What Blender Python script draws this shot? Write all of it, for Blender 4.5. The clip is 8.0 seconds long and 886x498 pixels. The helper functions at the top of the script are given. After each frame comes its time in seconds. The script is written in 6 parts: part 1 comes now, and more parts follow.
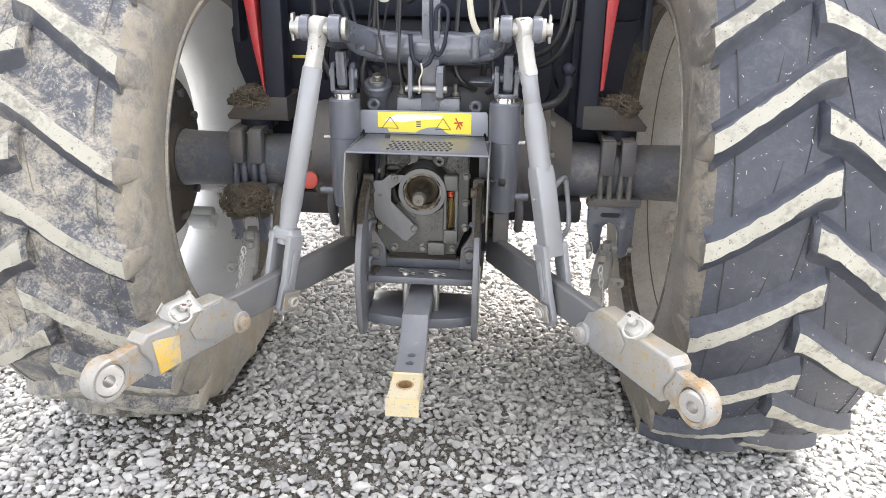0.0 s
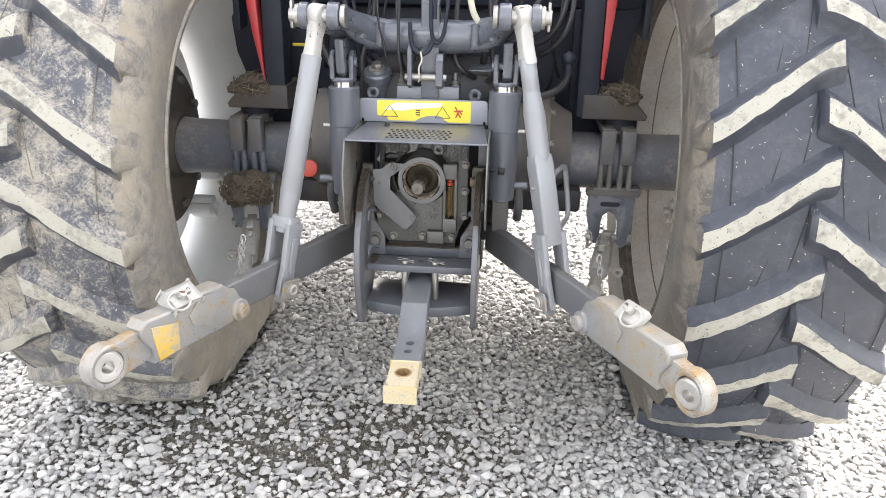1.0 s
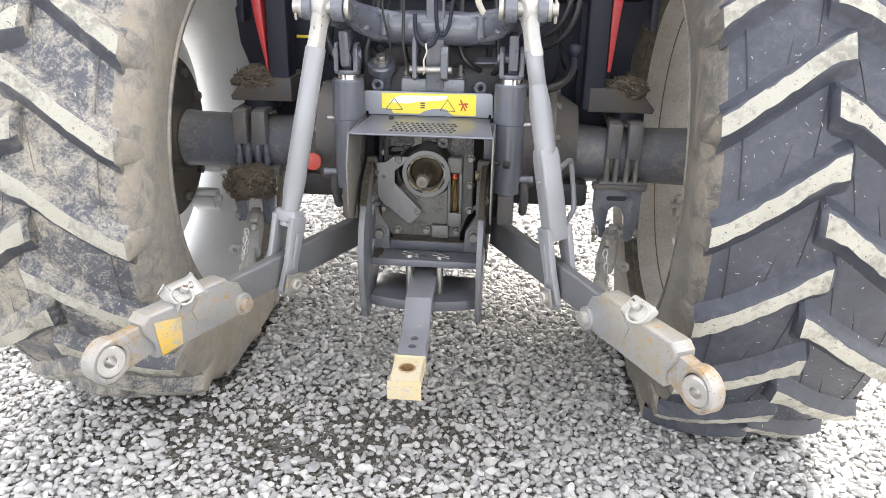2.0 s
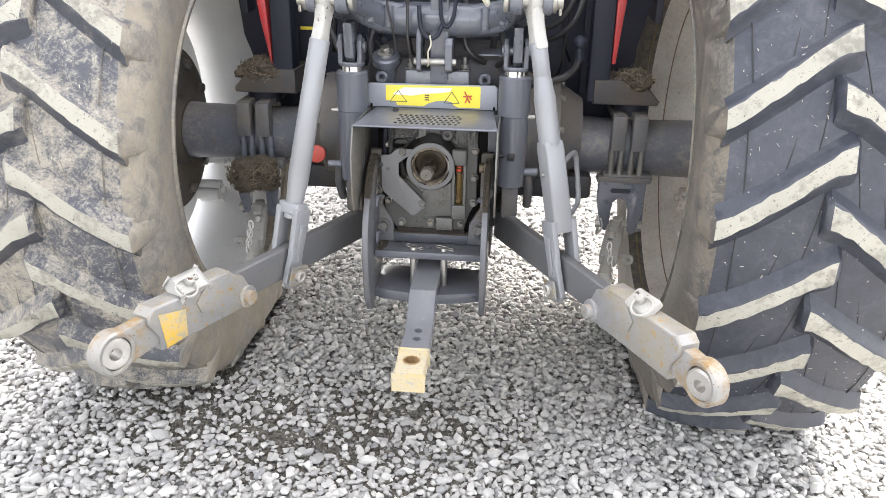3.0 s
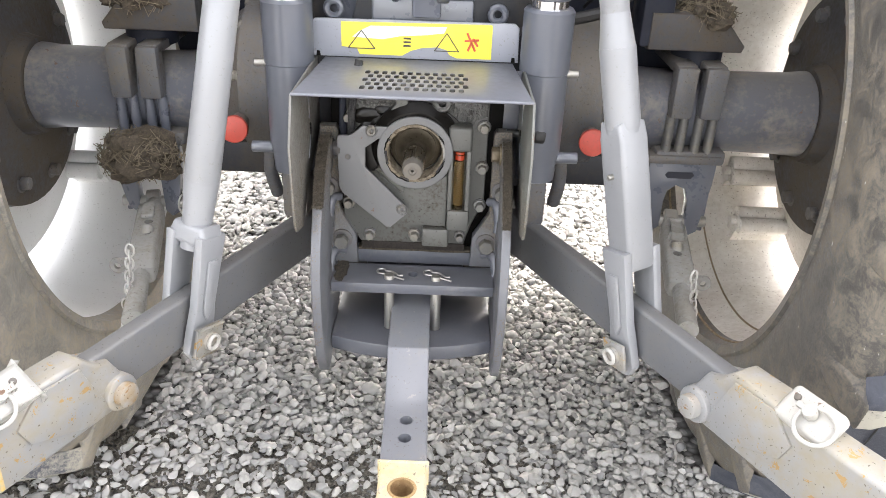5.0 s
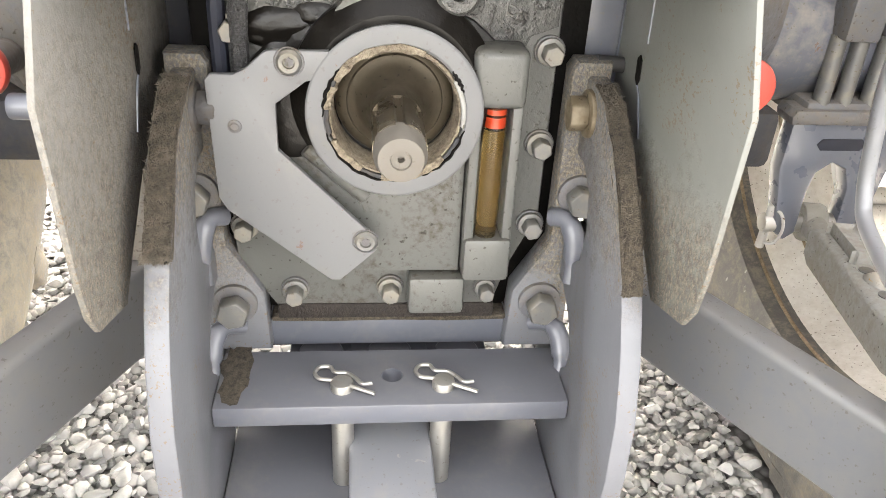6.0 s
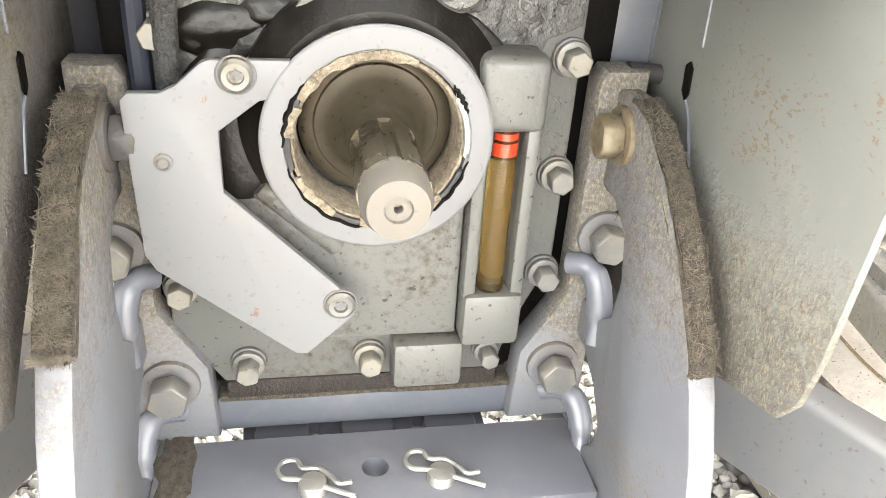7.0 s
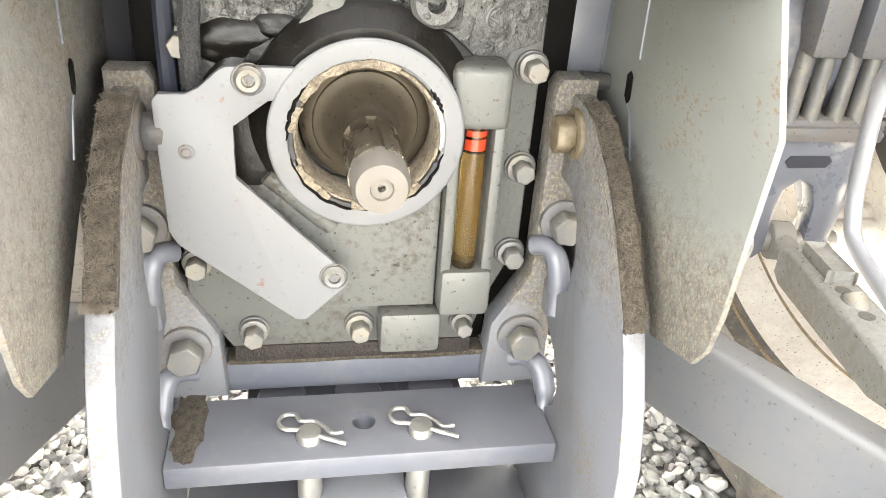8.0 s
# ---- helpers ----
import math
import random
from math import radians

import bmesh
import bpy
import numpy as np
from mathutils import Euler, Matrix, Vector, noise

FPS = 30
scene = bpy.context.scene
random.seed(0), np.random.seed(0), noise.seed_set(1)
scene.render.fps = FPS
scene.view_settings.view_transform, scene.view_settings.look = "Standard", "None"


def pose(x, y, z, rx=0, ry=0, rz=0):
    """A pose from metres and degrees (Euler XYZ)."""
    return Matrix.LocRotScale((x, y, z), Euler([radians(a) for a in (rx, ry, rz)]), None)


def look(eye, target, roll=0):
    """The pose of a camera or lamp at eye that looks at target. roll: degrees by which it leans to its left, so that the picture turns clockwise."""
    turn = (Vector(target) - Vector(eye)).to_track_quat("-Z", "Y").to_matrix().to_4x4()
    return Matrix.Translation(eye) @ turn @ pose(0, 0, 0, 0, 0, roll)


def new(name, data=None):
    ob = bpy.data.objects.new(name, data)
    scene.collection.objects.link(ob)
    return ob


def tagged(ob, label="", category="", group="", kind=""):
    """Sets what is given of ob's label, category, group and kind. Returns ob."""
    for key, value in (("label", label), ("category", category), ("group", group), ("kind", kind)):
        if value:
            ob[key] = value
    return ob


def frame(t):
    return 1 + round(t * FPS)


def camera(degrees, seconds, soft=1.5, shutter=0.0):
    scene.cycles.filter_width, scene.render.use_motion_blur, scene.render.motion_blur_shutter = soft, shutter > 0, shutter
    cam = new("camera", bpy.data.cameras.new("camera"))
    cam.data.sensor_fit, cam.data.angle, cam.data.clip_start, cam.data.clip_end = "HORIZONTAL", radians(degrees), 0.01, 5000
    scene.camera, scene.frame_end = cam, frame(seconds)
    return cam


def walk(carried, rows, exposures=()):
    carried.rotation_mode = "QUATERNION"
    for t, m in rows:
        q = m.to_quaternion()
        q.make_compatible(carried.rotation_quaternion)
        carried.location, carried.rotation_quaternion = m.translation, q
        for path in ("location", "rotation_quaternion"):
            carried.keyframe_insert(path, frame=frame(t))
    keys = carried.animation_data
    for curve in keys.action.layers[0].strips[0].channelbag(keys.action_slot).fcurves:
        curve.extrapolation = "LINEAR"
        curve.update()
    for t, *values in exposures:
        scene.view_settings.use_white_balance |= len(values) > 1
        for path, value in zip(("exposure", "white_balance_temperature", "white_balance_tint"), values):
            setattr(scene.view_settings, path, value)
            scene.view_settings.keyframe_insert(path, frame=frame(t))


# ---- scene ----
# Rear of a tractor with its three-point hitch and power take-off, standing on a gravel yard.
# x to the right, y towards the tractor's front, z up; the origin lies on the ground below the gearbox's rear face.
cam = camera(59.6, 8.0, soft=0.5)
PATH = [
    (0, (0.205, -1.967, 1.276), (0.061, -0.096, 0.586), 0.9),
    (0.5, (0.212, -1.968, 1.274), (0.063, -0.102, 0.571), 1.0),
    (1, (0.216, -1.97, 1.274), (0.065, -0.108, 0.559), 1.0),
    (1.5, (0.215, -1.956, 1.272), (0.059, -0.099, 0.547), 1.0),
    (3, (0.211, -1.953, 1.275), (0.043, -0.108, 0.521), 1.0),
    (3.5, (0.204, -1.959, 1.276), (0.052, -0.122, 0.502), 1.0),
    (4, (0.187, -1.897, 1.259), (0.064, -0.074, 0.447), 1.1),
    (4.5, (0.109, -1.595, 1.245), (0.033, 0.2, 0.367), 1.5),
    (4.7, (0.081, -1.454, 1.227), (0.037, 0.331, 0.326), 1.9),
    (5.8, (-0.012, -0.669, 0.947), (0.149, 1.068, -0.031), 2.9),
    (6, (-0.023, -0.554, 0.908), (0.184, 1.17, -0.084), 3.3),
    (6.5, (-0.037, -0.428, 0.879), (0.257, 1.286, -0.11), 3.6),
    (7, (-0.04, -0.425, 0.871), (0.31, 1.291, -0.094), 4.0),
    (7.5, (-0.041, -0.452, 0.878), (0.333, 1.268, -0.071), 4.3),
    (8, (-0.043, -0.502, 0.892), (0.319, 1.223, -0.053), 4.5),
]
EXPOSURES = [(0, 2.93, 6500, 10), (4.0, 2.93, 6500, 10), (4.5, 3.0, 6500, 10), (5.8, 4.02, 7000, 10), (6.0, 4.22, 7050, 9), (6.5, 4.82, 7100, 7), (7.2, 4.86, 7100, 7), (8, 4.82, 7050, 7)]
walk(cam, [(t, look(eye, target, roll)) for t, eye, target, roll in PATH], EXPOSURES)

# ---- daylight: thin bright cloud with a hazy sun from the tractor's front right
world = bpy.data.worlds.new("sky")
scene.world = world
world.use_nodes = True
wn = world.node_tree
sky = wn.nodes.new("ShaderNodeTexSky")
sky.sky_type, sky.sun_disc = "NISHITA", False
SUN_AZ, SUN_EL = 20.0, 46.0   # degrees from +y towards +x, and above the horizon
sky.sun_elevation, sky.sun_rotation = radians(SUN_EL), radians(SUN_AZ)
sky.air_density, sky.dust_density, sky.ozone_density = 1.0, 4.0, 1.0
haze = wn.nodes.new("ShaderNodeHueSaturation")
haze.inputs["Saturation"].default_value = 0.28
wn.links.new(sky.outputs[0], haze.inputs["Color"])
veil = wn.nodes.new("ShaderNodeMix")
veil.data_type, veil.blend_type = "RGBA", "MULTIPLY"
veil.inputs[0].default_value, veil.inputs[7].default_value = 1.0, (1.035, 1.0, 0.975, 1)
wn.links.new(haze.outputs[0], veil.inputs[6])
wn.links.new(veil.outputs[2], wn.nodes["Background"].inputs[0])
wn.nodes["Background"].inputs[1].default_value = 0.15
sun_data = bpy.data.lights.new("sun", "SUN")
sun_data.energy, sun_data.angle, sun_data.color = 0.74, radians(6.0), (1.0, 0.95, 0.87)
sun = new("sun", sun_data)
sun_way = Vector((math.sin(radians(SUN_AZ)) * math.cos(radians(SUN_EL)), math.cos(radians(SUN_AZ)) * math.cos(radians(SUN_EL)), math.sin(radians(SUN_EL))))
sun.matrix_world = look(sun_way * 30, (0, 0, 0))


# ---- materials
def mixed(nt, fac, a, b):
    n = nt.nodes.new("ShaderNodeMix")
    n.data_type = "RGBA"
    for sock, v in ((n.inputs[0], fac), (n.inputs[6], a), (n.inputs[7], b)):
        if isinstance(v, (tuple, list)):
            sock.default_value = (*v[:3], 1)
        elif isinstance(v, (int, float)):
            sock.default_value = v
        else:
            nt.links.new(v, sock)
    return n.outputs[2]


def ranged(nt, value, lo, hi, a=0.0, b=1.0):
    n = nt.nodes.new("ShaderNodeMapRange")
    n.inputs[1].default_value, n.inputs[2].default_value, n.inputs[3].default_value, n.inputs[4].default_value = lo, hi, a, b
    nt.links.new(value, n.inputs[0])
    return n.outputs[0]


def calc(nt, op, a, b=0.0):
    n = nt.nodes.new("ShaderNodeMath")
    n.operation = op
    n.use_clamp = op in ("ADD", "MULTIPLY", "SUBTRACT")
    for sock, v in zip(n.inputs, (a, b)):
        if isinstance(v, (int, float)):
            sock.default_value = v
        else:
            nt.links.new(v, sock)
    return n.outputs[0]


def noisy(nt, scale, detail=4.0, rough=0.55, stretch=None, warp=0.0):
    n = nt.nodes.new("ShaderNodeTexNoise")
    n.inputs["Scale"].default_value, n.inputs["Detail"].default_value, n.inputs["Roughness"].default_value = scale, detail, rough
    n.inputs["Distortion"].default_value = warp
    tc = nt.nodes.new("ShaderNodeTexCoord")
    if stretch:
        mp = nt.nodes.new("ShaderNodeMapping")
        mp.inputs["Scale"].default_value = stretch
        nt.links.new(tc.outputs["Object"], mp.inputs[0])
        nt.links.new(mp.outputs[0], n.inputs["Vector"])
    else:
        nt.links.new(tc.outputs["Object"], n.inputs["Vector"])
    return n.outputs[0]


def start(name):
    m = bpy.data.materials.new(name)
    m.use_nodes = True
    return m, m.node_tree, m.node_tree.nodes["Principled BSDF"]


def bumped(nt, bsdf, height, strength, dist=0.002):
    n = nt.nodes.new("ShaderNodeBump")
    n.inputs["Strength"].default_value, n.inputs["Distance"].default_value = strength, dist
    nt.links.new(height, n.inputs["Height"])
    nt.links.new(n.outputs[0], bsdf.inputs["Normal"])


def put_value(nt, sock, v):
    if isinstance(v, (int, float)):
        sock.default_value = v
    elif isinstance(v, tuple):
        sock.default_value = (*v[:3], 1)
    else:
        nt.links.new(v, sock)


DUST = (0.30, 0.26, 0.19)


def painted(name, base, rough=0.42, metal=0.0, dust=0.35, dust_col=DUST, chips=0.0, chip_col=(0.12, 0.07, 0.045), grain=90.0, bump=0.15, upward=0.3, low=0.44, high=0.62, spec=0.5, coat=0.0, relief=0.0015):
    """Paint or metal with fine grain, blotches of dust (more on faces that look up), specks and chips."""
    m, nt, b = start(name)
    big, fine, spot = noisy(nt, 7.0, 6, 0.65), noisy(nt, grain, 3, 0.6), noisy(nt, 240.0, 2, 0.5)
    col = mixed(nt, ranged(nt, noisy(nt, 4.0, 2, 0.5), 0.3, 0.7), tuple(c * 0.92 for c in base), tuple(min(1, c * 1.08) for c in base))
    geo = nt.nodes.new("ShaderNodeNewGeometry")
    sep = nt.nodes.new("ShaderNodeSeparateXYZ")
    nt.links.new(geo.outputs["Normal"], sep.inputs[0])
    up = ranged(nt, sep.outputs[2], 0.2, 1.0, 0.0, upward)
    patch = ranged(nt, calc(nt, "ADD", calc(nt, "MULTIPLY", big, 0.65), calc(nt, "MULTIPLY", fine, 0.35)), low, high)
    mask = calc(nt, "MULTIPLY", calc(nt, "ADD", patch, up), dust)
    col = mixed(nt, mask, col, dust_col)
    specks = calc(nt, "MULTIPLY", ranged(nt, spot, 0.66, 0.72), min(1.0, dust * 1.5))
    col = mixed(nt, specks, col, tuple(c * 0.4 for c in dust_col))
    rgh = calc(nt, "ADD", ranged(nt, fine, 0.3, 0.7, rough - 0.02, rough + 0.03), calc(nt, "MULTIPLY", mask, 0.45))
    if chips:
        chip = ranged(nt, noisy(nt, 38.0, 5, 0.7, warp=0.6), 0.68 - chips * 0.12, 0.70 - chips * 0.12)
        col = mixed(nt, chip, col, chip_col)
    put_value(nt, b.inputs["Base Color"], col)
    put_value(nt, b.inputs["Roughness"], rgh)
    b.inputs["Metallic"].default_value = metal
    b.inputs["Specular IOR Level"].default_value = spec
    b.inputs["Coat Weight"].default_value, b.inputs["Coat Roughness"].default_value = coat, 0.12
    if bump:
        bumped(nt, b, calc(nt, "ADD", calc(nt, "MULTIPLY", fine, 0.6), calc(nt, "MULTIPLY", mask, 0.5)), bump, relief)
    return m


def rubber(name, base, dust, amount):
    """Tyre rubber: dark with brushed dust, dried splashes and fine scratches."""
    m, nt, b = start(name)
    big, mid, fine = noisy(nt, 4.5, 7, 0.7, warp=0.5), noisy(nt, 26.0, 8, 0.78, warp=0.6), noisy(nt, 170.0, 4, 0.65)
    splash = ranged(nt, noisy(nt, 75.0, 2, 0.5, (1, 1, 0.6)), 0.735, 0.765)
    col = mixed(nt, ranged(nt, mid, 0.3, 0.75), tuple(c * 0.7 for c in base), tuple(c * 1.35 for c in base))
    cover = ranged(nt, calc(nt, "ADD", calc(nt, "ADD", calc(nt, "MULTIPLY", big, 0.38), calc(nt, "MULTIPLY", mid, 0.42)), calc(nt, "MULTIPLY", fine, 0.20)), 0.555 - amount * 0.15, 0.66 - amount * 0.15)
    col = mixed(nt, calc(nt, "MULTIPLY", cover, min(1.0, 0.35 + amount)), col, mixed(nt, ranged(nt, big, 0.35, 0.65), dust, tuple(c * 0.62 for c in dust)))
    col = mixed(nt, calc(nt, "MULTIPLY", splash, 0.7), col, (0.45, 0.44, 0.40))
    put_value(nt, b.inputs["Base Color"], col)
    put_value(nt, b.inputs["Roughness"], calc(nt, "ADD", ranged(nt, fine, 0.3, 0.7, 0.36, 0.5), calc(nt, "MULTIPLY", cover, 0.45)))
    bumped(nt, b, calc(nt, "ADD", calc(nt, "MULTIPLY", mid, 0.7), calc(nt, "MULTIPLY", fine, 0.3)), 0.35, 0.004)
    return m


def earthy(name, dark, light, scale=60.0, bump=0.8, rough=0.95):
    m, nt, b = start(name)
    a, c = noisy(nt, scale, 6, 0.7), noisy(nt, scale * 5, 3, 0.6)
    put_value(nt, b.inputs["Base Color"], mixed(nt, ranged(nt, calc(nt, "ADD", calc(nt, "MULTIPLY", a, 0.6), calc(nt, "MULTIPLY", c, 0.4)), 0.35, 0.65), dark, light))
    b.inputs["Roughness"].default_value = rough
    bumped(nt, b, calc(nt, "ADD", calc(nt, "MULTIPLY", a, 0.5), calc(nt, "MULTIPLY", c, 0.5)), bump, 0.004)
    return m


def stone_material():
    m, nt, b = start("gravel_stone")
    geo = nt.nodes.new("ShaderNodeNewGeometry")
    ramp = nt.nodes.new("ShaderNodeValToRGB")
    nt.links.new(geo.outputs["Random Per Island"], ramp.inputs[0])
    ramp.color_ramp.elements[0].color, ramp.color_ramp.elements[1].color = (0.22, 0.22, 0.22, 1), (0.64, 0.63, 0.60, 1)
    for at, c in ((0.16, (0.36, 0.350, 0.330, 1)), (0.55, (0.465, 0.453, 0.428, 1)), (0.90, (0.56, 0.543, 0.505, 1))):
        ramp.color_ramp.elements.new(at).color = c
    a = noisy(nt, 130.0, 5, 0.7)
    col = mixed(nt, ranged(nt, a, 0.3, 0.7, 0.0, 0.5), ramp.outputs[0], (0.34, 0.34, 0.335))
    # the tractor's shade on the ground, darkened into the stones' colour beneath the hitch
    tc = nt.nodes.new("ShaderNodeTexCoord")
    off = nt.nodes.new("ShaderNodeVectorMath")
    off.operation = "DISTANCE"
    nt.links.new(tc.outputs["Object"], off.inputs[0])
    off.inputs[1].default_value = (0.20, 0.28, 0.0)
    painted_shade = ranged(nt, calc(nt, "ADD", calc(nt, "MULTIPLY", off.outputs["Value"], 0.8), calc(nt, "MULTIPLY", noisy(nt, 5.0, 5, 0.65), 0.5)), 0.50, 0.84, 0.42, 0.0)
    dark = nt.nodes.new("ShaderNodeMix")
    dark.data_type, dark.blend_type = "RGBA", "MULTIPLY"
    nt.links.new(painted_shade, dark.inputs[0])
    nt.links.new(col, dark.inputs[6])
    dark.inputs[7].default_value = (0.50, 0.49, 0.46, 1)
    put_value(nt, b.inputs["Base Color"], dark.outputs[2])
    b.inputs["Roughness"].default_value = 0.88
    bumped(nt, b, a, 0.5, 0.002)
    return m


GREY = painted("charcoal_paint", (0.100, 0.108, 0.131), 0.28, coat=0.7, dust=0.14, low=0.54, high=0.80, bump=0.0, grain=35.0, dust_col=(0.20, 0.185, 0.15))
CYLINDER = painted("smooth_cylinder_paint", (0.105, 0.113, 0.135), 0.30, coat=0.35, dust=0.10, low=0.56, high=0.80, bump=0.0, grain=40.0)
SHIELD_PALE = painted("pale_grey_paint", (0.27, 0.28, 0.315), 0.36, coat=0.15, dust=0.25, low=0.52, high=0.78, bump=0.0)
SHIELD_PAINT = painted("grey_shield_paint", (0.130, 0.137, 0.162), 0.33, coat=0.2, dust=0.22, low=0.52, high=0.78, bump=0.0)
BAR_PAINT = painted("scuffed_bar_paint", (0.185, 0.192, 0.215), 0.30, metal=0.15, coat=0.2, dust=0.30, chips=0.25, chip_col=(0.26, 0.25, 0.24), low=0.50, high=0.74, bump=0.1)
GREY_CLEAN = painted("grey_frame_paint", (0.091, 0.096, 0.113), 0.33, coat=0.2, dust=0.22, low=0.52, high=0.78, bump=0.0)
GREY_DARK = painted("dark_chassis_paint", (0.015, 0.018, 0.030), 0.5, dust=0.2, dust_col=(0.055, 0.048, 0.040), spec=0.3)
CAST = painted("cast_housing_paint", (0.090, 0.091, 0.085), 0.33, dust=0.85, dust_col=(0.050, 0.040, 0.027), bump=0.45, grain=170.0, low=0.52, high=0.62, upward=0.5)
AXLE = painted("dark_axle_paint", (0.088, 0.094, 0.112), 0.30, dust=0.65, dust_col=(0.27, 0.235, 0.185), chips=0.2, low=0.48, high=0.68, coat=0.4)
CAST_DIRTY = painted("oily_dusty_casting", (0.084, 0.086, 0.094), 0.42, dust=0.7, dust_col=(0.135, 0.113, 0.085), bump=0.6, grain=120.0, low=0.42, high=0.60)
SILVER = painted("silver_rod_paint", (0.238, 0.243, 0.255), 0.33, metal=0.1, dust=0.14, low=0.52, high=0.80, bump=0.0)
PALE = painted("pale_forged_steel", (0.44, 0.435, 0.415), 0.45, metal=0.15, dust=0.3, chips=0.2)
FOOT = painted("soil_stained_casting", (0.040, 0.040, 0.044), 0.55, dust=0.85, dust_col=(0.085, 0.068, 0.048), bump=0.6, low=0.40, high=0.58)
WORN = painted("worn_link_steel", (0.262, 0.264, 0.268), 0.32, metal=0.3, dust=0.75, dust_col=(0.30, 0.262, 0.190), chips=0.55, chip_col=(0.33, 0.215, 0.09), low=0.44, high=0.62, grain=42.0)
RUSTY = painted("rust_stained_hook", (0.275, 0.272, 0.262), 0.36, metal=0.25, dust=0.85, dust_col=(0.27, 0.165, 0.050), low=0.45, high=0.62, grain=45.0, chips=0.35, chip_col=(0.22, 0.12, 0.05))
RUST = painted("brown_rust", (0.20, 0.115, 0.05), 0.85, dust=0.8, dust_col=(0.36, 0.25, 0.12), bump=1.0, grain=140.0)
CLIP = painted("dusty_pale_casting", (0.25, 0.247, 0.235), 0.6, dust=0.75, dust_col=(0.22, 0.20, 0.165), bump=0.7, grain=130.0, low=0.46, high=0.62)
BALL = painted("bare_ball_steel", (0.40, 0.39, 0.37), 0.34, metal=0.5, dust=0.4, dust_col=(0.30, 0.22, 0.12), low=0.5, high=0.68)
ZINC = painted("zinc_plated_steel", (0.385, 0.378, 0.357), 0.32, metal=0.8, dust=0.25)
CHROME = painted("bright_rod_steel", (0.75, 0.75, 0.76), 0.12, metal=1.0, dust=0.05, bump=0.02)
SHAFT = painted("worn_brass_coloured_shaft", (0.270, 0.240, 0.190), 0.16, metal=0.95, dust=0.35, dust_col=(0.098, 0.073, 0.042), bump=0.1)
SHAFT_END = painted("bare_shaft_end", (0.122, 0.112, 0.098), 0.5, metal=0.3, dust=0.3, dust_col=(0.140, 0.112, 0.077))
LOCK = painted("light_grey_plate_paint", (0.130, 0.131, 0.133), 0.42, dust=0.25, dust_col=(0.196, 0.175, 0.133), chips=0.12, low=0.54, high=0.68)
LINK = painted("dusty_link_paint", (0.102, 0.106, 0.114), 0.34, dust=0.5, dust_col=(0.160, 0.146, 0.119), low=0.40, high=0.72, bump=0.0)
TURNED = painted("turned_shaft_steel", (0.100, 0.084, 0.060), 0.34, metal=0.7, dust=0.75, dust_col=(0.034, 0.025, 0.015), low=0.48, high=0.66, bump=0.1, grain=60.0)
GRIME = painted("wet_oily_grime", (0.0050, 0.0042, 0.0034), 0.30, dust=0.7, dust_col=(0.016, 0.013, 0.0095), bump=0.5, grain=110.0, low=0.50, high=0.66, spec=0.3)
WET_SOIL = earthy("wet_brown_soil", (0.004, 0.003, 0.0025), (0.030, 0.022, 0.017), 90.0, 1.0, 0.7)
# near-black that stands for the shade in gaps, slots and cracks
GAP_BLACK = painted("gap_black", (0.0014, 0.0012, 0.0010), 0.45, dust=0.3, dust_col=(0.008, 0.006, 0.004), bump=0.6, spec=0.12)
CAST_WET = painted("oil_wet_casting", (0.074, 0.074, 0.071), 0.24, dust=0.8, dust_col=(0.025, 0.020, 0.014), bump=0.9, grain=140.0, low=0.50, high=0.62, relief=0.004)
BOLT = painted("dusty_bolt_head", (0.147, 0.147, 0.143), 0.4, metal=0.5, dust=0.6, low=0.45, high=0.62)
BOLT_BROWN = painted("clay_stained_bolt", (0.168, 0.140, 0.098), 0.45, metal=0.3, dust=0.8, dust_col=(0.091, 0.066, 0.035), low=0.42, high=0.60)
RIM = painted("silver_rim_paint", (0.70, 0.70, 0.69), 0.36, dust=0.30, dust_col=(0.40, 0.33, 0.25), low=0.60, high=0.76, upward=0.10)
RIM_DUSTY = painted("soiled_rim_paint", (0.84, 0.82, 0.77), 0.36, dust=0.62, dust_col=(0.32, 0.245, 0.165), low=0.28, high=0.74, upward=0.1)
CASE = painted("grimy_case_paint", (0.026, 0.027, 0.032), 0.45, dust=0.5, dust_col=(0.075, 0.06, 0.042), bump=0.6, low=0.47, high=0.62, spec=0.35)
RED = painted("red_bodywork", (0.36, 0.018, 0.024), 0.35, dust=0.15)
CAP = painted("orange_red_reflector", (0.46, 0.055, 0.035), 0.40, dust=0.4, dust_col=(0.20, 0.07, 0.05), grain=160.0)
YELLOW = painted("worn_yellow_paint", (0.47, 0.37, 0.18), 0.55, dust=0.95, dust_col=(0.44, 0.39, 0.28), chips=0.7, chip_col=(0.36, 0.34, 0.29), low=0.44, high=0.58)
YELLOW_MARK = painted("flaking_yellow_paint", (0.55, 0.35, 0.05), 0.5, dust=0.95, dust_col=(0.38, 0.34, 0.25), chips=0.9, chip_col=(0.34, 0.30, 0.20), low=0.42, high=0.56, grain=140.0)
STICKER = painted("yellow_warning_film", (0.80, 0.66, 0.07), 0.3, dust=0.1)
STICKER_WORN = painted("bleached_warning_film", (0.78, 0.76, 0.66), 0.3, dust=0.1)
PRINT = painted("black_print", (0.05, 0.045, 0.04), 0.5, dust=0.1)
PRINT_RED = painted("red_print", (0.55, 0.10, 0.05), 0.5, dust=0.1)
HOSE = painted("black_hose_rubber", (0.012, 0.012, 0.014), 0.42, dust=0.2, dust_col=(0.07, 0.065, 0.055))
ROPE = painted("pale_cord", (0.55, 0.52, 0.42), 0.9, dust=0.2)
GLASS_TUBE, _nt, _b = start("oil_filled_sight_tube")
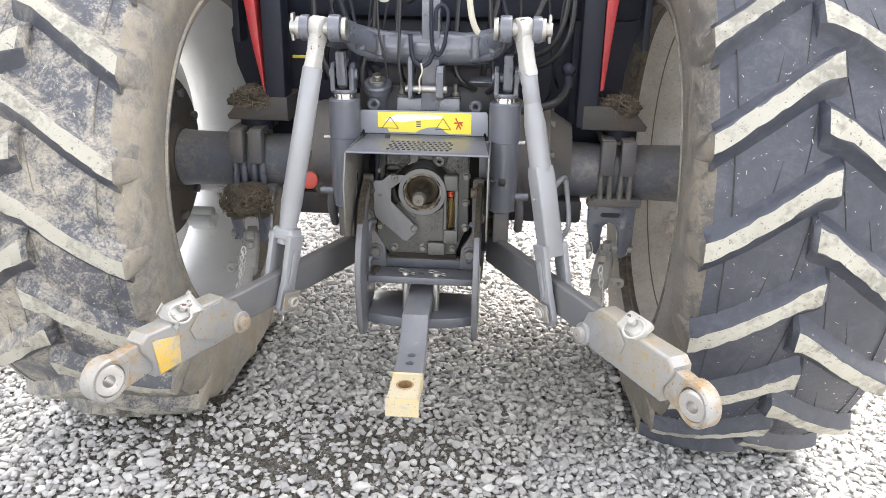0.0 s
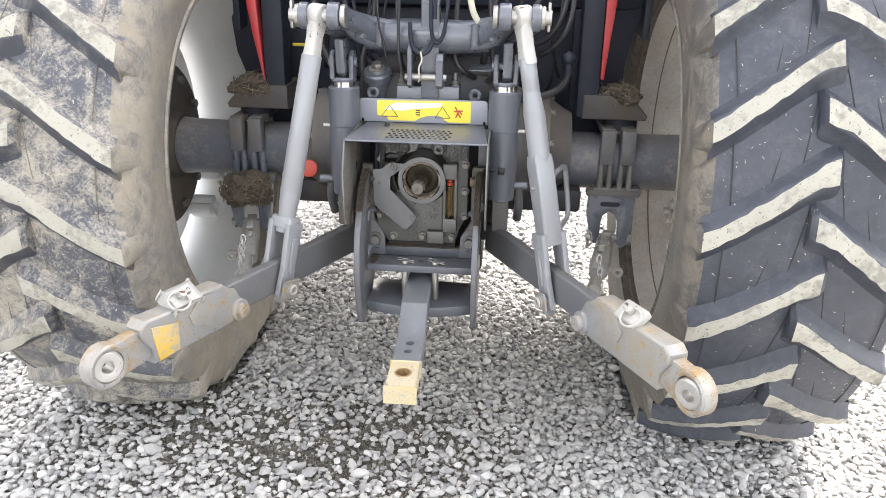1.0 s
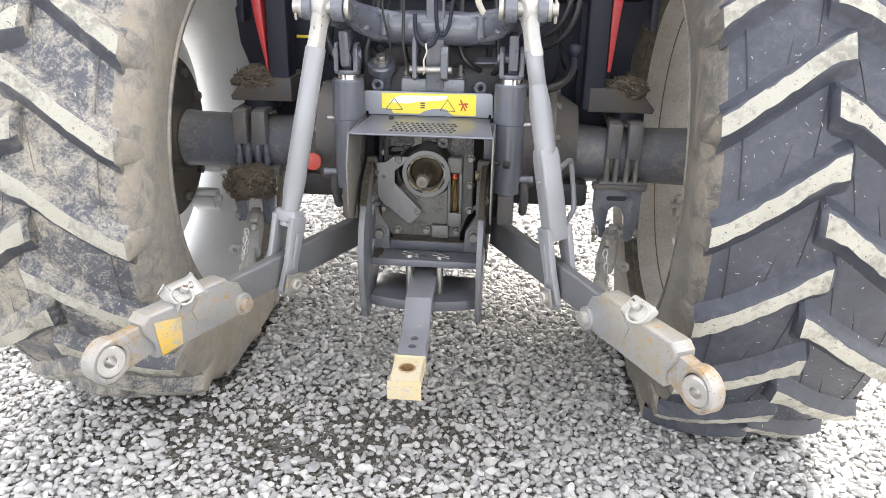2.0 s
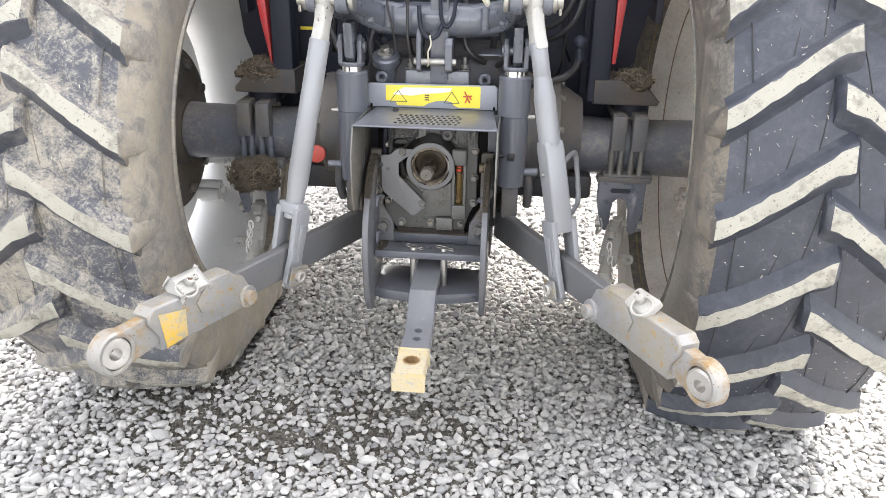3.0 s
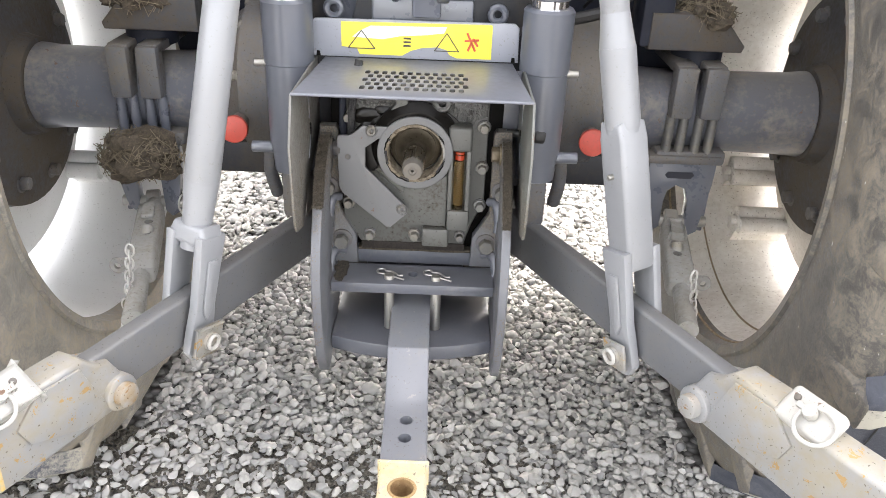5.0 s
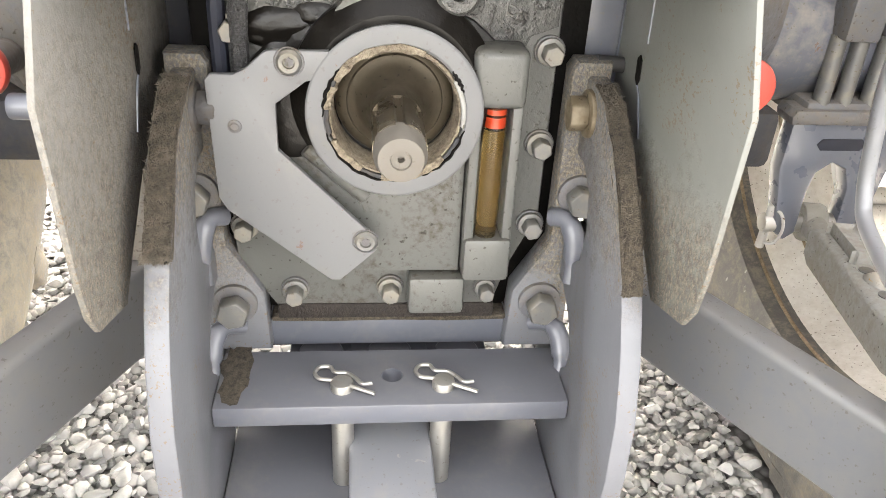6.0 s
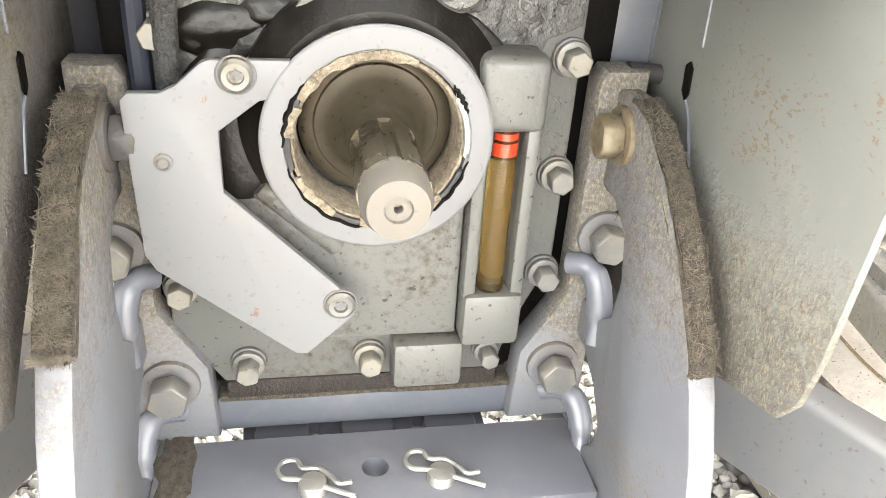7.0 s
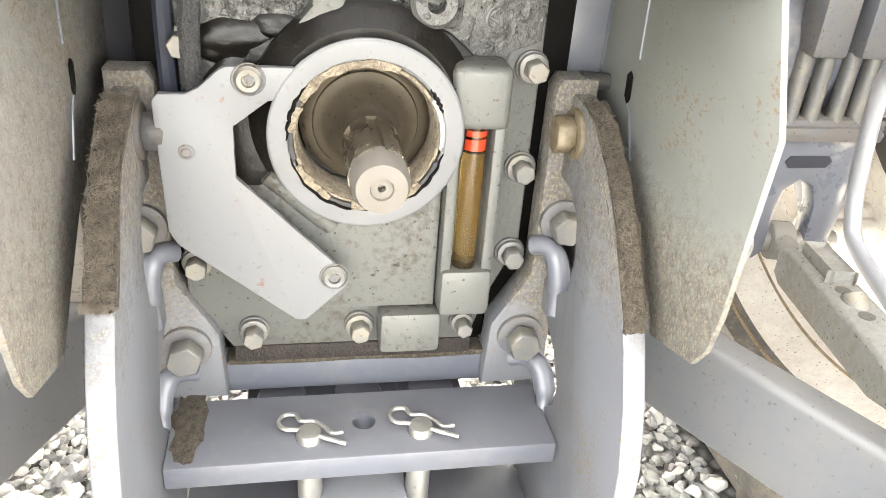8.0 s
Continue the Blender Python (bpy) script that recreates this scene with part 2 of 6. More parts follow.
_b.inputs["Base Color"].default_value = (0.62, 0.44, 0.17, 1)
_b.inputs["Transmission Weight"].default_value = 0.97
_b.inputs["Roughness"].default_value, _b.inputs["IOR"].default_value = 0.04, 1.40
GLASS_RED = painted("red_gauge_mark", (0.36, 0.035, 0.012), 0.10, dust=0.08, bump=0.02)
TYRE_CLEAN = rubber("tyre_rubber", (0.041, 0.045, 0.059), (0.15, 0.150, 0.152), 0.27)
TYRE_MUDDY = rubber("muddy_tyre_rubber", (0.072, 0.075, 0.088), (0.47, 0.43, 0.35), 0.61)
# left lugs' undersides: shade put into darker rubber that also holds less mud
TYRE_SHADED = rubber("shaded_lug_rubber", (0.050, 0.054, 0.068), (0.30, 0.28, 0.24), 0.30)
SIDEWALL = rubber("dusty_sidewall_rubber", (0.200, 0.188, 0.168), (0.40, 0.35, 0.275), 0.66)
SIDEWALL_DARK = rubber("dark_sidewall_rubber", (0.098, 0.092, 0.083), (0.29, 0.252, 0.195), 0.58)
TREAD_FACE = painted("dried_mud_tread_face", (0.355, 0.342, 0.290), 0.9, dust=0.85, dust_col=(0.20, 0.192, 0.165), bump=1.0, grain=70.0, low=0.49, high=0.60, chips=0.35, chip_col=(0.13, 0.13, 0.125))
BRAID = painted("braided_hose_sleeve", (0.070, 0.070, 0.072), 0.4, metal=0.4, dust=0.5, dust_col=(0.02, 0.018, 0.015), grain=700.0, bump=1.0, low=0.47, high=0.53)
CAKED = earthy("dried_clay_lip", (0.070, 0.052, 0.035), (0.280, 0.238, 0.175), 90.0, 0.8)
CLAY = earthy("dried_brown_clay", (0.13, 0.095, 0.055), (0.34, 0.27, 0.18), 60.0, 0.6)
CLOD = earthy("straw_soil", (0.026, 0.020, 0.014), (0.105, 0.083, 0.057))
STRAW_DARK = painted("dusty_chaff", (0.119, 0.101, 0.077), 0.9, dust=0.9, dust_col=(0.021, 0.017, 0.012), low=0.42, high=0.58)
STRAW_PALE = painted("bleached_chaff", (0.48, 0.45, 0.38), 0.8, dust=0.3, dust_col=(0.25, 0.22, 0.16))
SEAM = painted("black_mould_seam", (0.022, 0.023, 0.026), 0.7, dust=0.3, dust_col=(0.10, 0.09, 0.07))
STRAW = painted("dry_straw", (0.175, 0.145, 0.10), 0.8, dust=0.4, dust_col=(0.07, 0.055, 0.035), low=0.45, high=0.55)
DIRT_FELT = earthy("caked_chaff", (0.010, 0.008, 0.006), (0.112, 0.090, 0.063), 230.0, 1.0)


def chaffed(name, base, height, slope, rear=0.0, low=0.47, high=0.60, rough=0.4):
    """Grey paint over which chopped straw and dust have dried, thickest beyond a height (slope's sign: above or below it) and towards the rear."""
    m, nt, b = start(name)
    big, fine, thin = noisy(nt, 9.0, 6, 0.65, warp=0.5), noisy(nt, 420.0, 3, 0.7, (1, 1, 0.75)), noisy(nt, 130.0, 4, 0.65)
    tc = nt.nodes.new("ShaderNodeTexCoord")
    sep = nt.nodes.new("ShaderNodeSeparateXYZ")
    nt.links.new(tc.outputs["Object"], sep.inputs[0])
    reach = nt.nodes.new("ShaderNodeMath")
    reach.operation = "MULTIPLY_ADD"
    nt.links.new(sep.outputs[2], reach.inputs[0])
    reach.inputs[1].default_value, reach.inputs[2].default_value = slope, -slope * height
    back = nt.nodes.new("ShaderNodeMath")
    back.operation = "MULTIPLY_ADD"
    nt.links.new(sep.outputs[1], back.inputs[0])
    back.inputs[1].default_value = -rear
    nt.links.new(reach.outputs[0], back.inputs[2])
    sum1 = nt.nodes.new("ShaderNodeMath")
    sum1.operation = "ADD"
    nt.links.new(back.outputs[0], sum1.inputs[0])
    nt.links.new(calc(nt, "ADD", calc(nt, "MULTIPLY", big, 0.7), calc(nt, "MULTIPLY", thin, 0.3)), sum1.inputs[1])
    cover = ranged(nt, sum1.outputs[0], low, high)
    grains = calc(nt, "MULTIPLY", cover, ranged(nt, calc(nt, "ADD", calc(nt, "MULTIPLY", fine, 0.6), calc(nt, "MULTIPLY", thin, 0.4)), 0.40, 0.55, 0.35, 1.0))
    paint = mixed(nt, ranged(nt, big, 0.3, 0.7), tuple(c * 0.9 for c in base), tuple(c * 1.1 for c in base))
    straw = mixed(nt, ranged(nt, fine, 0.36, 0.64), (0.036, 0.030, 0.022), (0.175, 0.153, 0.121))
    col = mixed(nt, grains, paint, straw)
    flecks = ranged(nt, calc(nt, "ADD", calc(nt, "MULTIPLY", noisy(nt, 430.0, 3, 0.6, (1, 0.6, 1), 0.4), 0.55), calc(nt, "MULTIPLY", noisy(nt, 16.0, 5, 0.65), 0.45)), 0.575, 0.605)
    col = mixed(nt, calc(nt, "MULTIPLY", flecks, 0.85), col, (0.115, 0.08, 0.045))
    put_value(nt, b.inputs["Base Color"], col)
    put_value(nt, b.inputs["Roughness"], calc(nt, "ADD", calc(nt, "MULTIPLY", cover, 0.5), rough))
    bumped(nt, b, calc(nt, "ADD", calc(nt, "MULTIPLY", calc(nt, "MULTIPLY", fine, cover), 0.8), calc(nt, "MULTIPLY", thin, 0.1)), 0.6, 0.003)
    return m


FRAME_CHAFF = chaffed("frame_paint_with_chaff", (0.113, 0.116, 0.127), 0.66, 3.2, 0.7, 0.50, 0.74)
SHIELD_CHAFF = chaffed("shield_paint_with_chaff", (0.136, 0.139, 0.126), 0.725, -3.5, 0.0, 0.50, 0.72)
SHIELD_CAKED = chaffed("shield_caked_with_dust", (0.158, 0.154, 0.143), 0.86, -2.2, 0.0, 0.50, 0.92)
FLANGE_CHAFF = chaffed("flange_paint_with_chaff", (0.120, 0.123, 0.133), 0.56, 2.4, 0.0, 0.44, 0.62)
FINES = earthy("brown_grit", (0.050, 0.044, 0.036), (0.21, 0.19, 0.158), 75.0, 1.0)


def ground_material():
    """Grit with stones drawn by cells, for the yard beyond the loose stones."""
    m, nt, b = start("yard_grit")
    tc = nt.nodes.new("ShaderNodeTexCoord")
    cells = nt.nodes.new("ShaderNodeTexVoronoi")
    cells.inputs["Scale"].default_value = 48.0
    nt.links.new(tc.outputs["Object"], cells.inputs["Vector"])
    grey = nt.nodes.new("ShaderNodeSeparateColor")
    nt.links.new(cells.outputs["Color"], grey.inputs[0])
    fine = noisy(nt, 75.0, 5, 0.7)
    stone = mixed(nt, grey.outputs[0], (0.20, 0.20, 0.20), (0.46, 0.455, 0.44))
    gap = ranged(nt, cells.outputs["Distance"], 0.35, 0.75)
    col = mixed(nt, gap, stone, (0.05, 0.047, 0.042))
    put_value(nt, b.inputs["Base Color"], mixed(nt, ranged(nt, fine, 0.35, 0.65, 0.0, 0.35), col, (0.12, 0.112, 0.10)))
    b.inputs["Roughness"].default_value = 0.95
    bumped(nt, b, calc(nt, "SUBTRACT", 1.0, cells.outputs["Distance"]), 0.8, 0.01)
    return m


GRIT = ground_material()
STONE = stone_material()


# ---- mesh tools
def part(name, bm, material, parent=None, label="", smooth=35.0):
    """Links bm as one mesh object; faces meet smoothly below the given angle."""
    me = bpy.data.meshes.new(name)
    bmesh.ops.recalc_face_normals(bm, faces=bm.faces[:])
    bm.to_mesh(me)
    bm.free()
    for m in (material if isinstance(material, (list, tuple)) else [material]):
        me.materials.append(m)
    if smooth:
        me.shade_smooth()
        me.set_sharp_from_angle(angle=radians(smooth))
    ob = new(name, me)
    if parent:
        while parent.parent and parent.parent.parent:
            parent = parent.parent
        ob.parent = parent
    if label:
        tagged(ob, label)
    return ob


def rounded(bm, edges, size, seg=2):
    if size > 0 and edges:
        bmesh.ops.bevel(bm, geom=edges, offset=size, segments=seg, affect="EDGES", profile=0.5, clamp_overlap=True)


def sharp_edges(faces):
    seen = {e for f in faces for e in f.edges}
    return [e for e in seen if len(e.link_faces) == 2 and e.calc_face_angle(0) > 0.5]


def add_box(bm, lo, hi, bevel=0.003, m=None, seg=2):
    made = bmesh.ops.create_cube(bm, size=1.0)["verts"]
    lo, hi = Vector(lo), Vector(hi)
    for v in made:
        v.co = Vector([(a + b) / 2 + c * (b - a) for a, b, c in zip(lo, hi, v.co)])
        if m is not None:
            v.co = m @ v.co
    rounded(bm, list({e for v in made for e in v.link_edges}), bevel, seg)
    return bm


def add_rod(bm, a, b, r, r2=None, seg=20, bevel=0.0):
    """A solid cylinder or cone from a to b."""
    a, b = Vector(a), Vector(b)
    turn = (b - a).to_track_quat("Z", "Y").to_matrix().to_4x4()
    made = bmesh.ops.create_cone(bm, cap_ends=True, segments=seg, radius1=r, radius2=r if r2 is None else r2, depth=(b - a).length,
                                 matrix=Matrix.Translation((a + b) / 2) @ turn)["verts"]
    if bevel:
        faces = {f for v in made for f in v.link_faces}
        rounded(bm, [e for e in sharp_edges(faces) if any(len(f.verts) == seg for f in e.link_faces)], bevel)
    return bm


def add_prism(bm, outline, axis, d0, d1, bevel=0.002, m=None, seg=2):
    """A plate: the outline (two coordinates in the order of the other axes) pushed along axis from d0 to d1."""
    def place(p, d):
        c = {"x": (d, p[0], p[1]), "y": (p[0], d, p[1]), "z": (p[0], p[1], d)}[axis]
        return m @ Vector(c) if m is not None else Vector(c)
    a = [bm.verts.new(place(p, d0)) for p in outline]
    b = [bm.verts.new(place(p, d1)) for p in outline]
    n = len(outline)
    faces = [bm.faces.new(a), bm.faces.new(b[::-1])]
    faces += [bm.faces.new((a[i], b[i], b[(i + 1) % n], a[(i + 1) % n])) for i in range(n)]
    bm.normal_update()
    caps = set(faces[0].edges) | set(faces[1].edges)
    rounded(bm, list(caps), bevel, seg)
    return bm


def add_spin(bm, profile, origin, axis="x", seg=64, closed=False):
    """A turned form: profile points (along the axis, radius)."""
    rings = []
    for along, r in profile:
        ring = []
        for i in range(seg):
            a = 2 * math.pi * i / seg
            c, s = r * math.cos(a), r * math.sin(a)
            p = {"x": (along, c, s), "y": (c, along, s), "z": (c, s, along)}[axis]
            ring.append(bm.verts.new(Vector(origin) + Vector(p)))
        rings.append(ring)
    pairs = list(zip(rings, rings[1:])) + ([(rings[-1], rings[0])] if closed else [])
    for p, q in pairs:
        for i in range(seg):
            bm.faces.new((p[i], p[(i + 1) % seg], q[(i + 1) % seg], q[i]))
    if not closed:
        for ring in (rings[0], rings[-1]):
            bm.faces.new(ring)
    return bm


def smooth_path(pts, steps=6):
    """Catmull-Rom points through pts."""
    pts = [Vector(p) for p in pts]
    ext = [pts[0] * 2 - pts[1]] + pts + [pts[-1] * 2 - pts[-2]]
    out = []
    for i in range(1, len(ext) - 2):
        p0, p1, p2, p3 = ext[i - 1:i + 3]
        for k in range(steps):
            t = k / steps
            out.append(0.5 * ((2 * p1) + (p2 - p0) * t + (2 * p0 - 5 * p1 + 4 * p2 - p3) * t * t + (3 * p1 - p0 - 3 * p2 + p3) * t ** 3))
    return out + [pts[-1]]


def add_tube(bm, pts, r, seg=10, closed=False):
    """A round bar along the points; r: one radius, or one for each point."""
    pts = [Vector(p) for p in pts]
    n, rings, side = len(pts), [], None
    for i, p in enumerate(pts):
        if closed:
            d = (pts[(i + 1) % n] - pts[i - 1]).normalized()
        else:
            d = (pts[min(i + 1, n - 1)] - pts[max(i - 1, 0)]).normalized()
        if side is None:
            side = d.orthogonal().normalized()
        side = (side - d * side.dot(d)).normalized()
        up = d.cross(side)
        rings.append([bm.verts.new(p + (side * math.cos(a) + up * math.sin(a)) * (r[i] if isinstance(r, list) else r)) for a in [2 * math.pi * k / seg for k in range(seg)]])
    for i in range(n if closed else n - 1):
        p, q = rings[i], rings[(i + 1) % n]
        for k in range(seg):
            bm.faces.new((p[k], p[(k + 1) % seg], q[(k + 1) % seg], q[k]))
    if not closed:
        bm.faces.new(rings[0][::-1])
        bm.faces.new(rings[-1])
    return bm


def add_bolt(bm, at, way, r, h, washer=True, turn=0.0):
    """A hexagon head with its washer, standing on at."""
    at, way = Vector(at), Vector(way).normalized()
    if washer:
        add_rod(bm, at - way * 0.002, at + way * 0.003, r * 1.32, seg=20, bevel=0.0008)
    q = way.to_track_quat("Z", "Y").to_matrix().to_4x4()
    made = bmesh.ops.create_cone(bm, cap_ends=True, segments=6, radius1=r, radius2=r, depth=h,
                                 matrix=Matrix.Translation(at + way * (0.003 + h / 2)) @ q @ Matrix.Rotation(turn, 4, "Z"))["verts"]
    rounded(bm, list({e for v in made for e in v.link_edges}), r * 0.10, 1)
    return bm


def pierce(ob, cutter_bm, smooth=35.0):
    """Cuts the closed shapes of cutter_bm out of ob's mesh."""
    me = bpy.data.meshes.new("cutter")
    bmesh.ops.recalc_face_normals(cutter_bm, faces=cutter_bm.faces[:])
    cutter_bm.to_mesh(me)
    cutter_bm.free()
    cutter = new("cutter", me)
    mod = ob.modifiers.new("cut", "BOOLEAN")
    mod.operation, mod.solver, mod.object = "DIFFERENCE", "EXACT", cutter
    graph = bpy.context.evaluated_depsgraph_get()
    graph.update()
    made = bpy.data.meshes.new_from_object(ob.evaluated_get(graph))
    ob.modifiers.remove(mod)
    bpy.data.objects.remove(cutter)
    bpy.data.meshes.remove(me)
    ob.data = made
    made.set_sharp_from_angle(angle=radians(smooth))


def B():
    return bmesh.new()


# ---- ground
GROUND_HOLES = ((-0.858, 0.33), (0.858, 0.33))
ground_bm = B()
bmesh.ops.create_grid(ground_bm, x_segments=2, y_segments=2, size=250.0)
for v in ground_bm.verts:
    v.co.z = -0.012
ground = tagged(part("ground", ground_bm, GRIT), "grey grit bed of a gravel yard", "ground", kind="structure")

# ---- tractor
tractor = tagged(new("tractor"), "dark grey tractor with muddy tyres standing on gravel", "tractor")

WHEEL_X, WHEEL_Y, WHEEL_Z = 0.858, 0.33, 0.70
LUGS = 21


def tyre_top(x):
    """Height of the tread faces over the wheel's axis, x from the tyre's middle."""
    return 0.788 - 0.028 * (abs(x) / 0.225) ** 2.4


def settle(p):
    """The tyre's foot spreads flat on the ground."""
    if p.z < 0.11:
        p.y = WHEEL_Y + (p.y - WHEEL_Y) * (1 + 0.09 * (0.11 - max(p.z, 0.0)) / 0.11)
    if p.z < 0.012:
        p.z = 0.012 + (p.z - 0.012) * 0.12
    return p


def wheel_point(cx, x, r, a):
    """A point of a wheel: a is the angle above the rearmost point."""
    return settle(Vector((cx + x, WHEEL_Y - r * math.cos(a), WHEEL_Z + r * math.sin(a))))


def lug_rise(s):
    """How far up a tread bar has climbed, from 0 at the shoulder; it levels out near the tyre's middle."""
    return (1 - s) ** 1.04 - 0.07 * max(0.0, 1 - s / 0.22) ** 1.6


def build_lug(cx, side, a0):
    """One tread bar from the tyre's middle (higher at the rear) to the shoulder, side -1 or 1; a0: the angle of its shoulder end."""
    bm = B()
    rows = []
    n = 16
    rnd = random.Random(int(a0 * 1000) + side)
    for i in range(-1, n + 1):
        s = i / n if i >= 0 else -0.042
        x = side * (-0.015 + 0.243 * s)
        a = a0 + radians(13.2) * lug_rise(max(0.0, s))
        w = (0.0215 + 0.0035 * s + 0.0075 * max(0.0, 1 - s * 4.5)) * (1.0 if i >= 0 else 0.70)
        base_r = 0.759 - 0.030 * (abs(x) / 0.225) ** 3
        top_r = tyre_top(x) + 0.0012 * math.sin(i * 2.3 + a0 * 7) - (0.011 if i < 0 else 0.0)
        lo, hi = w + rnd.uniform(-0.0035, 0.0015), w + rnd.uniform(-0.0045, 0.0015)
        soft = 0.004
        rows.append([wheel_point(cx, x, base_r - 0.004, a - (w + 0.030) / 0.77), wheel_point(cx, x, base_r + 0.010, a - (w + 0.010) / 0.77),
                     wheel_point(cx, x, top_r - soft, a - (w + 0.0022) / 0.77), wheel_point(cx, x, top_r, a - (lo - 0.002) / 0.77),
                     wheel_point(cx, x, top_r, a + (hi - 0.002) / 0.77), wheel_point(cx, x, top_r - soft, a + (w + 0.0022) / 0.77),
                     wheel_point(cx, x, base_r + 0.010, a + (w + 0.009) / 0.77), wheel_point(cx, x, base_r - 0.004, a + (w + 0.026) / 0.77)])
    for extra, (dx, drop) in enumerate(((0.012, 0.055), (0.018, 0.10))):
        x = side * (0.228 + dx)
        r = 0.758 - drop
        w = 0.0265 - 0.006 * extra
        rows.append([wheel_point(cx, x - side * 0.035, r - 0.02, a0 - (w + 0.016) / 0.72), wheel_point(cx, x - side * 0.016, r - 0.01, a0 - (w + 0.007) / 0.72),
                     wheel_point(cx, x - side * 0.002, r - 0.001, a0 - (w + 0.001) / 0.72), wheel_point(cx, x, r, a0 - (w - 0.003) / 0.72),
                     wheel_point(cx, x, r, a0 + (w - 0.003) / 0.72), wheel_point(cx, x - side * 0.002, r - 0.001, a0 + (w + 0.001) / 0.72),
                     wheel_point(cx, x - side * 0.016, r - 0.01, a0 + (w + 0.007) / 0.72), wheel_point(cx, x - side * 0.035, r - 0.02, a0 + (w + 0.016) / 0.72)])
    verts = [[bm.verts.new(p) for p in row] for row in rows]
    for i, (p, q) in enumerate(zip(verts, verts[1:])):
        for k in range(7):
            f = bm.faces.new((p[k], p[k + 1], q[k + 1], q[k]))
            # slot 4 is the lower flank, darkened for shade on the left wheel
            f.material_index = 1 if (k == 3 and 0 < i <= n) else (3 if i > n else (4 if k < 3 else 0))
    bm.faces.new(verts[0])
    bm.faces.new(verts[-1][::-1]).material_index = 3
    # fine mould ridges that run on to the next bar
    for x, lean in ((0.050, 0.028), (0.110, 0.040), (0.178, -0.004)):
        s = (x + 0.015) / 0.243
        a = a0 + radians(13.2) * lug_rise(s)
        r = 0.7565 - 0.028 * (x / 0.225) ** 3
        had = len(bm.faces)
        add_tube(bm, [wheel_point(cx, side * (x - lean * u), r - 0.0005 + 0.0008 * lean, a + 0.036 + 0.225 * u) for u in (0, 0.25, 0.5, 0.75, 1.0)], 0.0014, 5)
        bm.faces.ensure_lookup_table()
        for f in bm.faces[had:]:
            f.material_index = 2
    return bm


def build_wheel(cx, inner, tread, wall, shift, label, paint, brackets, flecks):
    """inner: the sign of x that points to the tractor's middle; shift: the angle at which an inner shoulder end stands."""
    # rim: a barrel with two flanges, a bolted disc with a gap round it
    rim = B()
    out = -inner
    prof = [(inner * 0.230, 0.507), (inner * 0.238, 0.500), (inner * 0.233, 0.482), (inner * 0.190, 0.475), (inner * 0.160, 0.470), (inner * 0.135, 0.461), (inner * 0.110, 0.453), (inner * 0.075, 0.448), (inner * 0.035, 0.445),
            (out * 0.115, 0.445), (out * 0.145, 0.466), (out * 0.178, 0.474), (out * 0.213, 0.482), (out * 0.218, 0.500), (out * 0.210, 0.507),
            (out * 0.197, 0.497), (out * 0.173, 0.487), (out * 0.14, 0.478), (out * 0.11, 0.457), (inner * 0.035, 0.457), (inner * 0.075, 0.460), (inner * 0.110, 0.465), (inner * 0.135, 0.473), (inner * 0.160, 0.480), (inner * 0.183, 0.487), (inner * 0.217, 0.497)]
    add_spin(rim, prof, (cx, WHEEL_Y, WHEEL_Z), "x", 96, closed=True)
    for f in rim.faces:
        c = f.calc_center_median()
        if math.hypot(c.y - WHEEL_Y, c.z - WHEEL_Z) > 0.476:
            f.material_index = 1
    wheel = part("rear_wheel", rim, [paint, wall], tractor, label)
    disc = B()
    add_spin(disc, [(out * 0.012, 0.15), (out * 0.012, 0.27), (out * 0.020, 0.31), (out * 0.040, 0.350), (out * 0.046, 0.402), (out * 0.060, 0.404),
                    (out * 0.056, 0.35), (out * 0.034, 0.30), (out * 0.026, 0.26), (out * 0.026, 0.15)], (cx, WHEEL_Y, WHEEL_Z), "x", 72, closed=True)
    part("wheel_disc", disc, paint, wheel)
    if inner < 0:
        for x, r, w in ((0.205, 0.4770, 0.0032), (0.131, 0.4556, 0.0022)):
            bm = B()
            add_tube(bm, [Vector((cx + inner * x, WHEEL_Y - r * math.cos(a), WHEEL_Z + r * math.sin(a))) for a in [2 * math.pi * k / 96 for k in range(96)]], w, 6, closed=True)
            part("dirt_ring", bm, CLAY, wheel)
    reach = 0.035 if inner > 0 else 0.070
    for turn in brackets:
        a = radians(turn)
        for da in (-0.18, 0.18):
            br = B()
            m = Matrix.Translation((cx, WHEEL_Y, WHEEL_Z)) @ Matrix.Rotation(-(a + da), 4, "X")
            x0, x1 = sorted((inner * -0.045, inner * reach))
            add_box(br, (x0, -0.455, -0.021), (x1, -0.385, 0.021), 0.005, m)
            for u in (-0.017, 0.017):
                add_rod(br, m @ Vector((inner * -0.045, -0.388, u)), m @ Vector((inner * (reach + 0.002), -0.388, u)), 0.021, seg=20, bevel=0.003)
            add_bolt(br, m @ Vector((inner * (reach + 0.002), -0.388, 0)), (inner, 0, 0), 0.013, 0.016)
            part("rim_bracket", br, paint, wheel)
    hub = B()
    add_spin(hub, [(inner * 0.075, 0.05), (inner * 0.075, 0.096), (inner * 0.045, 0.105), (inner * 0.036, 0.150), (inner * 0.030, 0.225), (inner * 0.022, 0.252), (out * 0.008, 0.256), (out * 0.012, 0.05)],
             (cx, WHEEL_Y, WHEEL_Z), "x", 56)
    part("hub_flange", hub, FOOT, wheel, "dark soil-stained hub flange")
    for k in range(10):
        a = radians(36 * k + 8)
        bm = B()
        add_bolt(bm, (cx + inner * 0.029, WHEEL_Y - 0.205 * math.cos(a), WHEEL_Z + 0.205 * math.sin(a)), (inner, 0, 0), 0.015, 0.016)
        part("wheel_bolt", bm, CAST_DIRTY, wheel)
